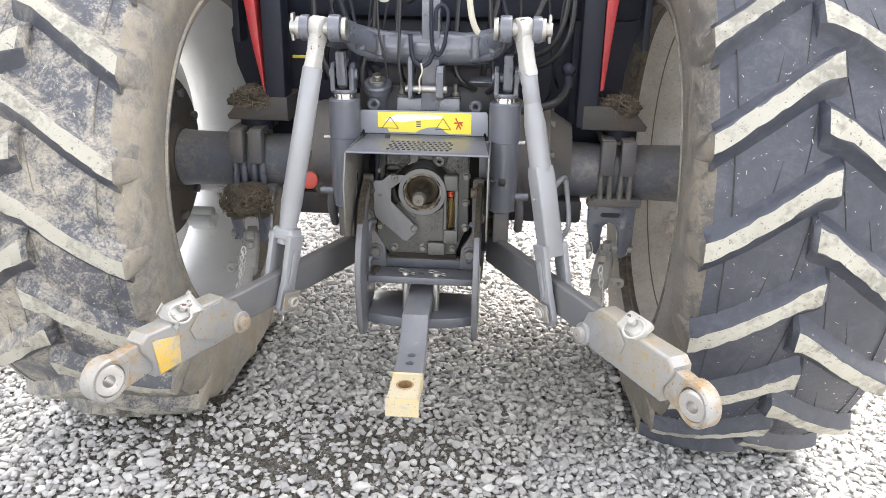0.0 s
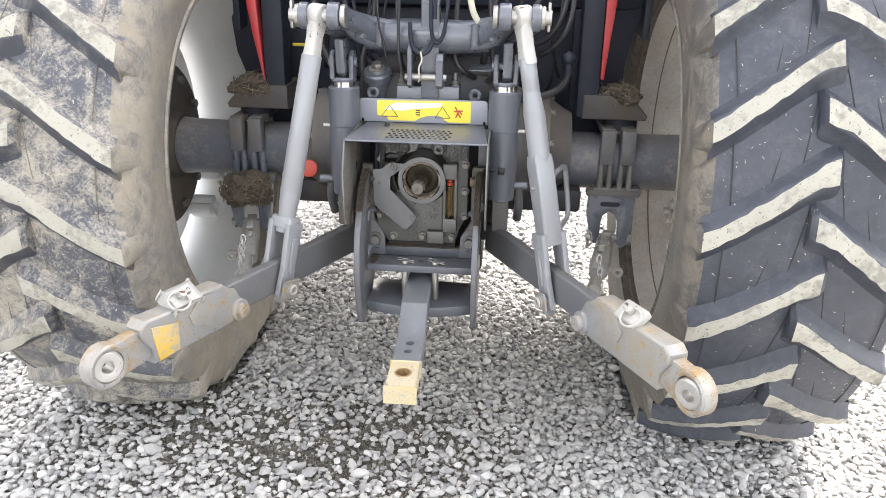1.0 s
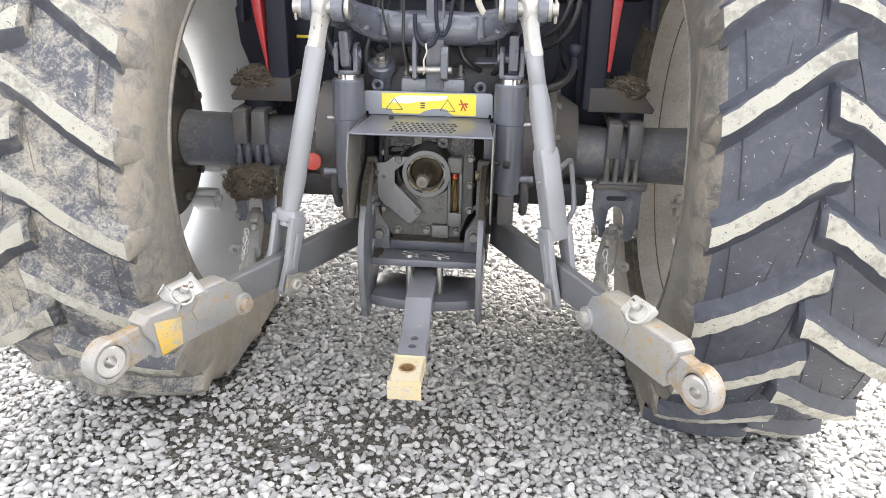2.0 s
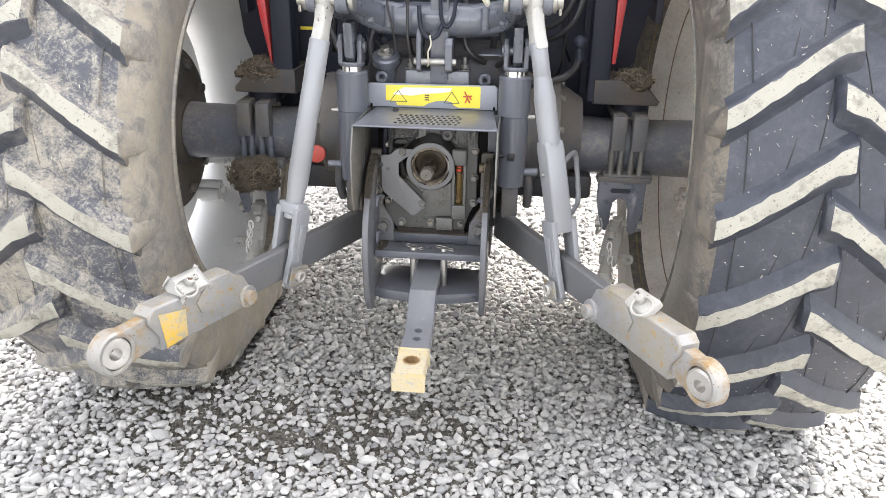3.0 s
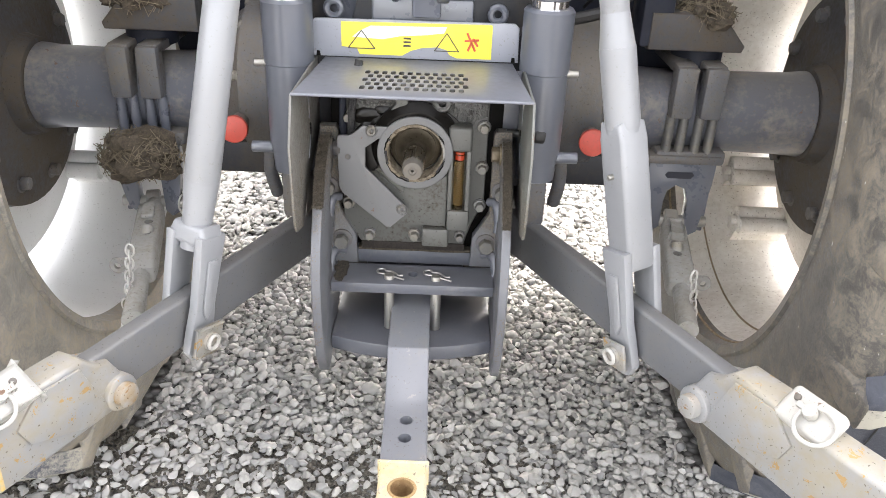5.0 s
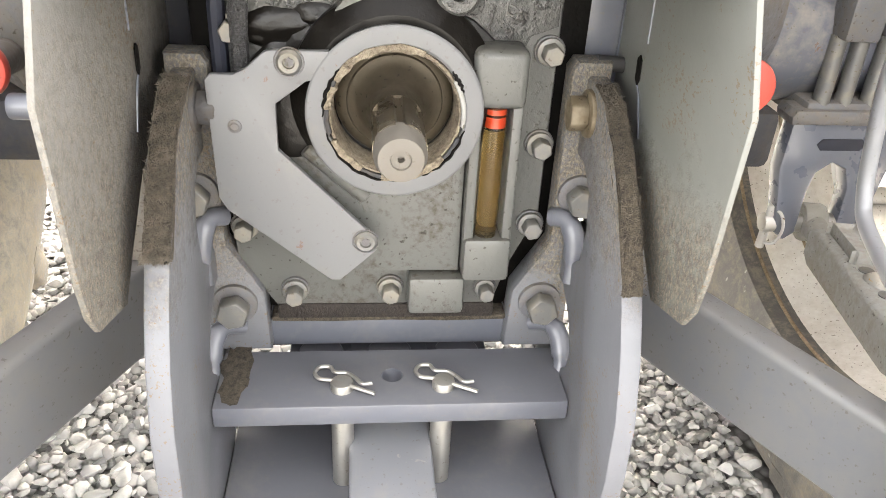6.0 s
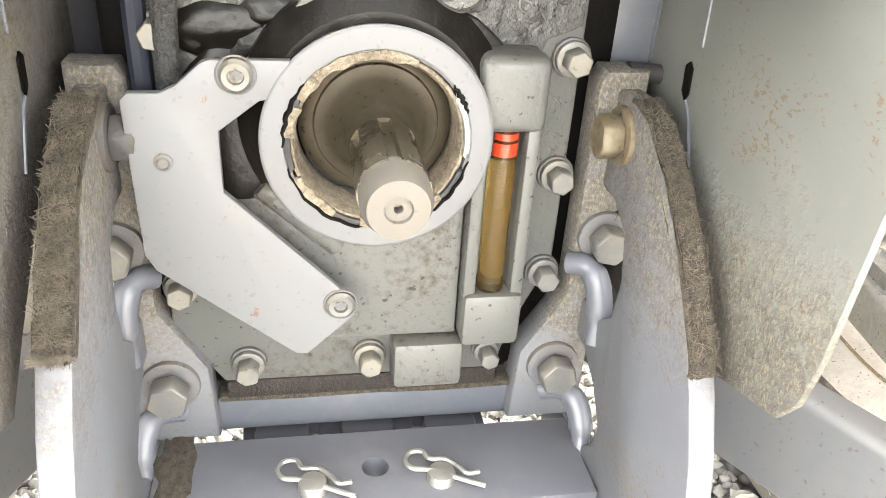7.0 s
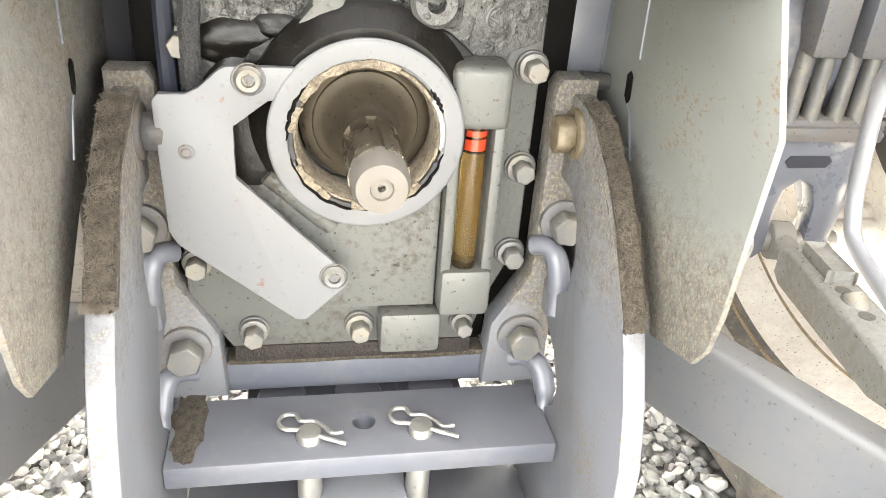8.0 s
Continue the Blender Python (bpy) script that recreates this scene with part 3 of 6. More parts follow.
    # tyre
    ty = B()
    prof = [(-0.226, 0.492), (-0.236, 0.512), (-0.243, 0.545), (-0.247, 0.60), (-0.249, 0.635), (-0.243, 0.672), (-0.231, 0.706), (-0.212, 0.730), (-0.15, 0.747), (-0.08, 0.755), (0, 0.756)]
    prof = prof + [(-x, r) for x, r in prof[-2::-1]]
    prof = prof + [(x * 0.96, r - 0.02) for x, r in prof[-2:0:-1]]
    add_spin(ty, prof, (cx, WHEEL_Y, WHEEL_Z), "x", 128, closed=True)
    for v in ty.verts:
        settle(v.co)
    for f in ty.faces:
        c = f.calc_center_median()
        if math.hypot(c.y - WHEEL_Y, c.z - WHEEL_Z) < 0.70 or abs(c.x - cx) > 0.185:
            f.material_index = 1
    part("tyre", ty, [tread, wall], wheel)
    # bits of straw stuck to the tread
    rnd = random.Random(40 + inner)
    bm = B()
    for _ in range(flecks):
        x, a = rnd.uniform(-0.20, 0.20), radians(rnd.uniform(-45, 60))
        r = 0.7575 - 0.028 * (abs(x) / 0.225) ** 3
        p = wheel_point(cx, x, r, a)
        turn, half = rnd.uniform(0, math.pi), rnd.choice((0.0008, 0.0012, 0.0018, 0.0025, 0.004))
        q = wheel_point(cx, x + half * math.cos(turn), r + 0.0006, a + half * math.sin(turn) / r)
        add_tube(bm, [p * 2 - q, p + Vector((0, -0.0008, 0)), q], rnd.uniform(0.0005, 0.0010), 4)
    part("stuck_straw", bm, STRAW_PALE, wheel, "pale bits of chopped straw")["kind"] = "stuff"
    for k in range(LUGS):
        for side in (-1, 1):
            step = 2 * math.pi / LUGS
            a0 = radians(shift) + step * (k + (0 if side == inner else 0.5))
            part("tread_lug", build_lug(cx, side, a0), [tread, TREAD_FACE, SEAM if inner < 0 else SIDEWALL_DARK, wall, TYRE_SHADED if inner > 0 else tread], wheel, smooth=40)
    return wheel


build_wheel(-WHEEL_X, 1, TYRE_MUDDY, SIDEWALL, 11.26, "large rear wheel with mud-brown tyre and silver rim", RIM, (36.5, 216.5, 306.5), 220)
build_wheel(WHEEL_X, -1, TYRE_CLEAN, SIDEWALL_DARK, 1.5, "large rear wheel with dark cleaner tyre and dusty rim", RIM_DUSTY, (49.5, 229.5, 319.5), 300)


# ---- axle and gearbox
def build_axle():
    bm = B()
    prof = [(-0.785, 0.080), (-0.780, 0.088), (-0.74, 0.084), (-0.55, 0.080), (-0.36, 0.088), (-0.26, 0.12), (-0.2, 0.15), (0.2, 0.15), (0.26, 0.12), (0.36, 0.088), (0.55, 0.080), (0.74, 0.084), (0.780, 0.088), (0.785, 0.080)]
    add_spin(bm, prof, (0, WHEEL_Y, WHEEL_Z), "x", 40)
    axle = part("rear_axle", bm, AXLE, tractor, "dusty charcoal axle tube")
    for s in (-1, 1):
        for dx in (-0.0285, 0.0285):
            x = (0.534 if s > 0 else -0.553) + dx
            cl = B()
            add_box(cl, (x - 0.0205, 0.222, 0.712), (x + 0.0205, 0.262, 0.812), 0.005)
            add_box(cl, (x - 0.0205, 0.235, 0.795), (x + 0.0205, 0.42, 0.815), 0.005)
            part("clamp_block", cl, CAST_DIRTY, axle)
            for off in (-0.013, 0.013):
                st = B()
                add_rod(st, (x + off, 0.245, 0.62), (x + off, 0.245, 0.715), 0.0095, seg=14)
                part("clamp_stud", st, BOLT if s > 0 else GREY, axle)
        web = B()
        add_box(web, (s * 0.543 - 0.07, 0.235, 0.615), (s * 0.543 + 0.07, 0.40, 0.642), 0.006)
        part("clamp_plate", web, CAST_DIRTY, axle)
        stem = B()
        add_rod(stem, (s * 0.545, 0.33, 0.80), (s * 0.545, 0.33, 0.85), 0.05, seg=24)
        part("mount_stem", stem, GREY_DARK, axle)
    return axle


axle = build_axle()

body = B()
add_box(body, (-0.19, 0.10, 0.50), (0.19, 2.9, 0.98), 0.03)
add_box(body, (-0.20, 0.06, 0.62), (0.20, 0.5, 0.90), 0.02)
# unseen lower box, added to keep light from ahead off the lower crossbar
add_box(body, (-0.16, 0.10, 0.412), (0.16, 2.8, 0.52), 0.012)
case = part("transmission_case", body, CASE, tractor)
for s in (-1, 1):
    bm = B()
    add_spin(bm, [(s * 0.19, 0.05), (s * 0.19, 0.17), (s * 0.245, 0.17), (s * 0.262, 0.16), (s * 0.285, 0.145), (s * 0.30, 0.145), (s * 0.315, 0.150), (s * 0.335, 0.150), (s * 0.345, 0.135), (s * 0.40, 0.10), (s * 0.40, 0.05)], (0, 0.30, 0.745), "x", 48)
    hs = part("axle_trumpet", bm, CAST_DIRTY, case)
    for k in range(9):
        a = radians(40 * k + 15)
        bm = B()
        add_bolt(bm, (s * 0.336, 0.30 - 0.137 * math.cos(a), 0.745 + 0.137 * math.sin(a)), (s, 0, 0), 0.010, 0.010)
        part("trumpet_bolt", bm, BOLT, hs)
    bm = B()
    add_box(bm, (min(s * 0.18, s * 0.44), 0.22, 0.565), (max(s * 0.18, s * 0.44), 0.33, 0.635), 0.012)
    part("lower_beam", bm, CASE, case)

# rear cover of the power take-off gearbox
GB = [(-0.095, 0.537), (-0.124, 0.583), (-0.124, 0.845), (0.120, 0.845), (0.120, 0.622), (0.099, 0.575), (0.088, 0.537)]
bm = B()
add_prism(bm, GB, "y", -0.004, 0.14, 0.004)
gearbox = part("gearbox_cover", bm, CAST, tractor, "dusty grey cast gearbox cover")
# coloured near-black, so the gap round the cover looks deep in shade
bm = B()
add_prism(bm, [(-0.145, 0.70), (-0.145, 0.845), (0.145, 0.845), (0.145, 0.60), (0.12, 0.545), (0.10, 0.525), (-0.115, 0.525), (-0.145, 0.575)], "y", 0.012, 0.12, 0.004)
part("gearbox_flange", bm, GAP_BLACK, gearbox)
# raised field below the shaft
bm = B()
add_prism(bm, [(-0.075, 0.60), (-0.055, 0.577), (0.056, 0.577), (0.056, 0.68), (-0.095, 0.68), (-0.095, 0.63)], "y", -0.018, 0.0, 0.006)
part("raised_panel", bm, CAST, gearbox)
bm = B()
add_box(bm, (0.014, -0.026, 0.541), (0.060, -0.002, 0.576), 0.004)
part("casting_pad", bm, CAST, gearbox)
bm = B()
add_prism(bm, [(-0.056, 0.769), (-0.034, 0.776), (-0.016, 0.783), (-0.013, 0.800), (-0.010, 0.838), (-0.034, 0.838), (-0.034, 0.796)], "y", -0.021, 0.0, 0.004)
part("casting_rib", bm, CAST, gearbox)
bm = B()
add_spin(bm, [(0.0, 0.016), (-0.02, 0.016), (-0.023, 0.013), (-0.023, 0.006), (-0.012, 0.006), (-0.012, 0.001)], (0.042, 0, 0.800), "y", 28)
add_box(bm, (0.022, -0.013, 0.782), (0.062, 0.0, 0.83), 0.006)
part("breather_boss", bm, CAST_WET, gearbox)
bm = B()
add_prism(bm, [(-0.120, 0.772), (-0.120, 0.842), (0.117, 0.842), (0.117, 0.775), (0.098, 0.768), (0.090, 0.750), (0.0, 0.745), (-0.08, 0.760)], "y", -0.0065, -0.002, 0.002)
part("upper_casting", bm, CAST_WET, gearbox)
# oil-soaked dirt: a crescent over the ring, the hollow behind the locking plate, the joint below the cover
rnd = random.Random(21)
outer = [(0.084 + rnd.uniform(-0.003, 0.003) + 0.008 * math.sin(radians(a))) for a in range(-20, 196, 9)]
bm = B()
add_prism(bm, [(r * math.cos(radians(a)), 0.722 + r * math.sin(radians(a)) * 0.80) for r, a in zip(outer, range(-20, 196, 9))] + [(0.055 * math.cos(radians(a)), 0.724 + 0.055 * math.sin(radians(a))) for a in range(190, -21, -10)], "y", -0.0095, -0.002, 0.003)
part("oily_crescent", bm, GRIME, gearbox)
for c, size in (((-0.076, -0.006, 0.700), (0.036, 0.011, 0.062)), ((-0.040, -0.006, 0.650), (0.030, 0.010, 0.030)), ((-0.084, -0.002, 0.770), (0.034, 0.0085, 0.016)), ((-0.052, -0.001, 0.778), (0.026, 0.0085, 0.013))):
    bm = B()
    lump = bmesh.ops.create_icosphere(bm, subdivisions=4, radius=1.0)["verts"]
    for v in lump:
        k = 1 + 0.14 * noise.noise(v.co * 2.2 + Vector(c) * 60)
        v.co = Vector([a + b * d * k for a, b, d in zip(c, v.co, size)])
    part("oily_lump", bm, GRIME, gearbox)
bm = B()
add_rod(bm, (-0.064, -0.017, 0.686), (-0.020, -0.017, 0.646), 0.0072, seg=24, bevel=0.002)
part("lock_spindle", bm, CAST, gearbox)
bm = B()
add_box(bm, (-0.094, -0.0035, 0.5225), (0.090, 0.02, 0.5375), 0.002)
part("oily_joint", bm, WET_SOIL, gearbox)
for x, z, r in ((-0.0785, 0.5545, 0.0085), (0.0, 0.5560, 0.0085), (0.1125, 0.758, 0.0085), (0.1125, 0.686, 0.0085), (0.1125, 0.617, 0.0085), (-0.1145, 0.6145, 0.0085),
                (0.08, 0.556, 0.0072), (-0.112, 0.769, 0.0085)):
    bm = B()
    add_rod(bm, (x, -0.006, z), (x, -0.0105, z), r * 1.22, seg=22, bevel=0.001)
    add_bolt(bm, (x, -0.0075, z), (0, -1, 0), r * 0.93, 0.0115, False, turn=x * 40 + z * 9)
    part("cover_bolt", bm, BOLT, gearbox)
    bm = B()
    add_rod(bm, (x, -0.003, z), (x, -0.0068, z), r * 1.36, seg=22, bevel=0.001)
    part("bolt_washer", bm, CAST_DIRTY, gearbox)
bm = B()
add_tube(bm, smooth_path([(0.083, -0.006, 0.797), (0.079, -0.006, 0.792), (0.079, -0.006, 0.785), (0.083, -0.006, 0.783), (0.085, -0.006, 0.787), (0.080, -0.006, 0.790)]), 0.0012, 6)
part("cast_figure", bm, CAST, gearbox)

# oil sight gauge beside the shaft
bm = B()
add_box(bm, (0.054, -0.034, 0.722), (0.094, 0.0, 0.765), 0.006, seg=3)
gauge = part("oil_gauge", bm, CAST, gearbox, "oil sight gauge with red mark")
bm = B()
add_box(bm, (0.056, -0.032, 0.577), (0.094, 0.0, 0.615), 0.004)
part("gauge_foot", bm, CAST, gauge)
for x in (0.0595, 0.0895):
    bm = B()
    add_box(bm, (x - 0.004, -0.028, 0.61), (x + 0.004, -0.006, 0.725), 0.002)
    part("gauge_rail", bm, CAST, gauge)
bm = B()
add_rod(bm, (0.074, -0.020, 0.615), (0.074, -0.020, 0.704), 0.0082, seg=20)
part("sight_tube", bm, GLASS_TUBE, gauge).visible_shadow = False
bm = B()
add_rod(bm, (0.074, -0.020, 0.704), (0.074, -0.020, 0.724), 0.0083, seg=20)
part("gauge_neck", bm, GLASS_TUBE, gauge).visible_shadow = False
for k in range(2):
    bm = B()
    add_spin(bm, [(0.7060 + 0.0100 * k, 0.0080), (0.7060 + 0.0100 * k, 0.00836), (0.7140 + 0.0060 * k, 0.00836), (0.7140 + 0.0060 * k, 0.0080)], (0.074, -0.020, 0), "z", 24)
    part("gauge_mark", bm, GLASS_RED, gauge, smooth=25)

# locking plate and ring round the shaft
def arc(cx, cz, r, a0, a1, n):
    return [(cx + r * math.cos(radians(a0 + (a1 - a0) * i / n)), cz + r * math.sin(radians(a0 + (a1 - a0) * i / n))) for i in range(n + 1)]


PTO_Z = 0.724
bm = B()
add_prism(bm, [(-0.128, 0.742), (-0.124, 0.746), (-0.109, 0.746), (-0.101, 0.750), (-0.088, 0.7615), (-0.084, 0.763), (-0.045, 0.763), (-0.045, 0.745), (-0.061, 0.742),
               (-0.082, 0.726), (-0.082, 0.692), (-0.012, 0.620), (-0.0125, 0.610), (-0.040, 0.584), (-0.047, 0.584), (-0.121, 0.645), (-0.126, 0.655)], "y", -0.039, -0.033, 0.001)
plate = part("locking_plate", bm, LOCK, tractor, "flat grey locking plate")
for x, z in ((-0.0715, 0.7555), (-0.0205, 0.6185)):
    bm = B()
    add_spin(bm, [(-0.038, 0.0088), (-0.0405, 0.0086), (-0.0425, 0.0068), (-0.0422, 0.0042), (-0.040, 0.0038), (-0.040, 0.0005)], (x, 0, z), "y", 24)
    part("plate_screw", bm, BOLT, plate)
    # dark star laid in for the shaded socket
    bm = B()
    add_prism(bm, [(x + (0.0036 if k % 2 else 0.0026) * math.cos(radians(30 * k)), z + (0.0036 if k % 2 else 0.0026) * math.sin(radians(30 * k))) for k in range(12)], "y", -0.0406, -0.0399, 0.0)
    part("screw_recess", bm, CAST_DIRTY, plate)
    bm = B()
    add_tube(bm, [Vector((x + 0.0098 * math.cos(radians(15 * k)), -0.0391, z + 0.0098 * math.sin(radians(15 * k)))) for k in range(24)], 0.0006, 6, closed=True)
    part("screw_rim", bm, CAST_DIRTY, plate)
bm = B()
add_spin(bm, [(-0.038, 0.0052), (-0.0398, 0.0048), (-0.0402, 0.0034), (-0.0412, 0.0026), (-0.0412, 0.0005)], (-0.1105, 0, 0.7095), "y", 16)
part("plate_pin", bm, CAST_DIRTY, plate)
RING_Z = 0.7195
bm = B()
add_spin(bm, [(-0.030, 0.0610), (-0.0385, 0.0625), (-0.0395, 0.0615), (-0.0398, 0.0605), (-0.0398, 0.0505), (-0.0385, 0.0487), (-0.020, 0.0480), (-0.020, 0.0540)], (0, 0, RING_Z), "y", 80, closed=True)
ring = part("pto_ring", bm, LOCK, tractor, "grey ring round the power take-off shaft")
bm = B()
add_spin(bm, [(0.0, 0.074), (-0.018, 0.074), (-0.024, 0.068), (-0.030, 0.060), (-0.030, 0.0545), (0.0, 0.0545)], (0, 0, PTO_Z + 0.002), "y", 60, closed=True)
part("ring_collar", bm, GRIME, ring)
# bushing inside the ring, cracked and caked
bm = B()
add_spin(bm, [(-0.010, 0.0478), (-0.0365, 0.0478), (-0.0378, 0.0470), (-0.0378, 0.0452), (-0.034, 0.0436), (-0.010, 0.0432)], (0, 0, RING_Z + 0.0005), "y", 72, closed=True)
part("bushing", bm, CAKED, ring)
for a0, a1, dirty in ((-62, -18, True), (-12, 34, False), (75, 128, False), (148, 200, True), (212, 262, True)):
    bm = B()
    o = arc(0, RING_Z, 0.0498, a0, a1, 10) + arc(0, RING_Z, 0.0462, a1 - 3, a0 + 3, 10)
    add_prism(bm, o, "y", -0.0405, -0.034, 0.0012)
    part("ring_segment", bm, CASE if dirty else CLIP, ring)
bm = B()
add_spin(bm, [(-0.006, 0.0425), (-0.0165, 0.0425), (-0.0190, 0.0412), (-0.0205, 0.0385), (-0.0220, 0.0345), (-0.0238, 0.0335), (-0.0258, 0.0290), (-0.029, 0.0260), (-0.034, 0.0225), (-0.041, 0.0195), (-0.050, 0.0178), (-0.06, 0.0172)], (0, 0, PTO_Z), "y", 64)
shaft = part("pto_shaft", bm, TURNED, tractor, "worn brassy power take-off shaft, at rest")
bm = B()
n = 6
o = []
for k in range(n):
    a = 360 / n * k
    o += arc(0, PTO_Z, 0.0172, a - 19, a + 19, 4) + arc(0, PTO_Z, 0.0150, a + 23, a + 37, 2)
add_prism(bm, o, "y", -0.112, -0.055, 0.0)
part("splined_sleeve", bm, SHAFT, shaft, smooth=25)
bm = B()
add_spin(bm, [(-0.108, 0.0165), (-0.122, 0.0165), (-0.129, 0.0140), (-0.1292, 0.0065), (-0.1275, 0.006), (-0.1275, 0.0022), (-0.122, 0.0018), (-0.122, 0.0003)], (0, 0, PTO_Z), "y", 40)
part("shaft_end", bm, SHAFT_END, shaft)
# black beads that stand for the shade in the cracks between ring and bushing
for a0, a1 in ((-66, -12), (20, 40), (140, 182), (196, 272)):
    bm = B()
    add_tube(bm, [Vector(((0.0499 + 0.0006 * math.sin(k * 1.9)) * math.cos(radians(a0 + (a1 - a0) * k / 14)), -0.0399, RING_Z + (0.0499 + 0.0006 * math.sin(k * 1.9)) * math.sin(radians(a0 + (a1 - a0) * k / 14)))) for k in range(15)],
             [0.0005 + 0.0011 * math.sin(math.pi * k / 14) for k in range(15)], 6)
    part("crack_shade", bm, GAP_BLACK, ring)
rnd = random.Random(31)
for a0, a1 in ((66, 150), (155, 176), (258, 318), (204, 240)):
    bm = B()
    lip = []
    for k in range(13):
        a = radians(a0 + (a1 - a0) * k / 12)
        r = 0.0502 + rnd.uniform(-0.0008, 0.0008)
        lip.append((r * math.cos(a), RING_Z + r * math.sin(a)))
    for k in range(12, -1, -1):
        a = radians(a0 + (a1 - a0) * k / 12)
        r = 0.0455 - rnd.uniform(0, 0.0018)
        lip.append((r * math.cos(a), RING_Z + r * math.sin(a)))
    add_prism(bm, lip, "y", -0.0408, -0.036, 0.0008)
    part("caked_lip", bm, CAKED, ring)

# ---- drawbar frame below the gearbox
frame_bm = B()
add_box(frame_bm, (-0.102, 0.0, 0.492), (0.104, 0.06, 0.522), 0.003)
hitch = part("drawbar_frame", frame_bm, GREY_CLEAN, tractor, "grey welded drawbar frame, caked with chaff")
SIDE = [(0.03, 0.742), (-0.03, 0.742), (-0.055, 0.737), (-0.087, 0.716), (-0.115, 0.690), (-0.139, 0.660), (-0.156, 0.633), (-0.171, 0.601), (-0.183, 0.56),
        (-0.186, 0.51), (-0.180, 0.455), (-0.168, 0.40), (-0.140, 0.352), (-0.125, 0.345), (-0.10, 0.352), (-0.02, 0.39), (0.03, 0.42), (0.03, 0.495), (-0.045, 0.498), (-0.064, 0.515), (-0.068, 0.535), (-0.050, 0.555), (-0.025, 0.568), (0.03, 0.57), (0.03, 0.595), (-0.040, 0.600), (-0.056, 0.612), (-0.060, 0.64), (-0.052, 0.668), (-0.03, 0.68), (0.03, 0.68)]
for s in (-1, 1):
    bm = B()
    a, b = (0.142, 0.157) if s > 0 else (0.139, 0.155)
    add_prism(bm, SIDE, "x", s * a, s * b, 0.0025)
    sp = part("side_plate", bm, FRAME_CHAFF, hitch)
    bm = B()
    # chaff caked on the upper rear edge
    edge = SIDE[1:6] + [(-0.1385, 0.662) if s < 0 else (-0.152, 0.641)]
    rnd = random.Random(5 + s)
    swell = [math.sin(math.pi * (0.08 + 0.84 * k / (len(edge) - 1))) for k in range(len(edge))]
    pts = [(p[0] - 0.0030 * w, p[1] + 0.0015 * w) for p, w in zip(edge, swell)]
    inner_pts = [(p[0] + 0.006, p[1] - 0.004) for p in edge[::-1]]
    add_prism(bm, pts + inner_pts, "x", s * (a + 0.0005), s * (b - 0.0005), 0.0015)
    bmesh.ops.subdivide_edges(bm, edges=bm.edges[:], cuts=2, use_grid_fill=True)
    for v in bm.verts:
        v.co += Vector([rnd.uniform(-0.0009, 0.0009) for _ in range(3)])
    part("chaff_crust", bm, DIRT_FELT, sp)
    bm = B()
    for _ in range(800 if s > 0 else 2000):
        k = rnd.randrange(len(edge) - 1)
        u = rnd.random()
        p = Vector((s * rnd.uniform(a, b), edge[k][0] + (edge[k + 1][0] - edge[k][0]) * u - 0.0035, edge[k][1] + (edge[k + 1][1] - edge[k][1]) * u + 0.0025))
        w = Vector((rnd.gauss(0, 1), rnd.gauss(0, 0.5), rnd.gauss(0, 1))).normalized() * rnd.uniform(0.0006, 0.0022 if s > 0 else 0.0036)
        add_tube(bm, [p - w, p + w], rnd.uniform(0.00010, 0.00022), 4)
    part("chaff_fringe", bm, STRAW_DARK, sp)["kind"] = "stuff"
    bm = B()
    add_prism(bm, [(s * 0.100, 0.497), (s * 0.152, 0.497), (s * 0.152, 0.66), (s * 0.160, 0.665), (s * 0.160, 0.752), (s * 0.134, 0.752), (s * 0.130, 0.745), (s * 0.130, 0.60), (s * 0.103, 0.555)], "y", -0.012, 0.012, 0.003)
    part("flange_plate", bm, FLANGE_CHAFF, hitch)
    for x, z, r in ((s * 0.127, 0.5455, 0.0135), (s * 0.1475, 0.646, 0.0125)):
        bm = B()
        add_bolt(bm, (x, -0.016, z), (0, -1, 0), r, 0.014, False, turn=0.3 * s)
        part("flange_bolt", bm, BOLT, hitch)
        bm = B()
        add_rod(bm, (x, -0.010, z), (x, -0.016, z), r * 1.35, seg=24, bevel=0.001)
        part("flange_washer", bm, CAST_DIRTY, hitch)
    bm = B()
    add_bolt(bm, (a * s, -0.028, 0.719), (-s, 0, 0), 0.0135, 0.013, turn=0.2)
    part("frame_bolt", bm, BOLT_BROWN if s > 0 else FOOT, hitch)
    bm = B()
    add_tube(bm, smooth_path([(s * 0.128, -0.012, 0.626), (s * 0.137, -0.020, 0.628), (s * 0.143, -0.028, 0.620), (s * 0.145, -0.034, 0.600), (s * 0.143, -0.038, 0.580)], 5), [0.0075] * 8 + [0.0085] * 8 + [0.0065] * 5, 12)
    part("weld_tab", bm, GREY_CLEAN, hitch)
    bm = B()
    add_tube(bm, smooth_path([(s * 0.122, -0.012, 0.523), (s * 0.135, -0.020, 0.528), (s * 0.143, -0.030, 0.522), (s * 0.145, -0.040, 0.508), (s * 0.143, -0.050, 0.490)], 5), [0.0075] * 8 + [0.0085] * 8 + [0.0065] * 5, 12)
    part("weld_tab", bm, GREY_CLEAN, hitch)
bm = B()
add_box(bm, (-0.1385, -0.090, 0.481), (0.1415, -0.018, 0.500), 0.002)
crossbar = part("upper_crossbar", bm, GREY_CLEAN, hitch)
bm = B()
LP = [(-0.1385, 0.05)] + [(0.0015 + 0.140 * u, -0.102 - 0.029 * (1 - u * u)) for u in [-1 + 0.1 * k for k in range(21)]] + [(0.1415, 0.05)]
add_prism(bm, LP, "z", 0.372, 0.400, 0.003)
part("lower_crossbar", bm, GREY_CLEAN, hitch)
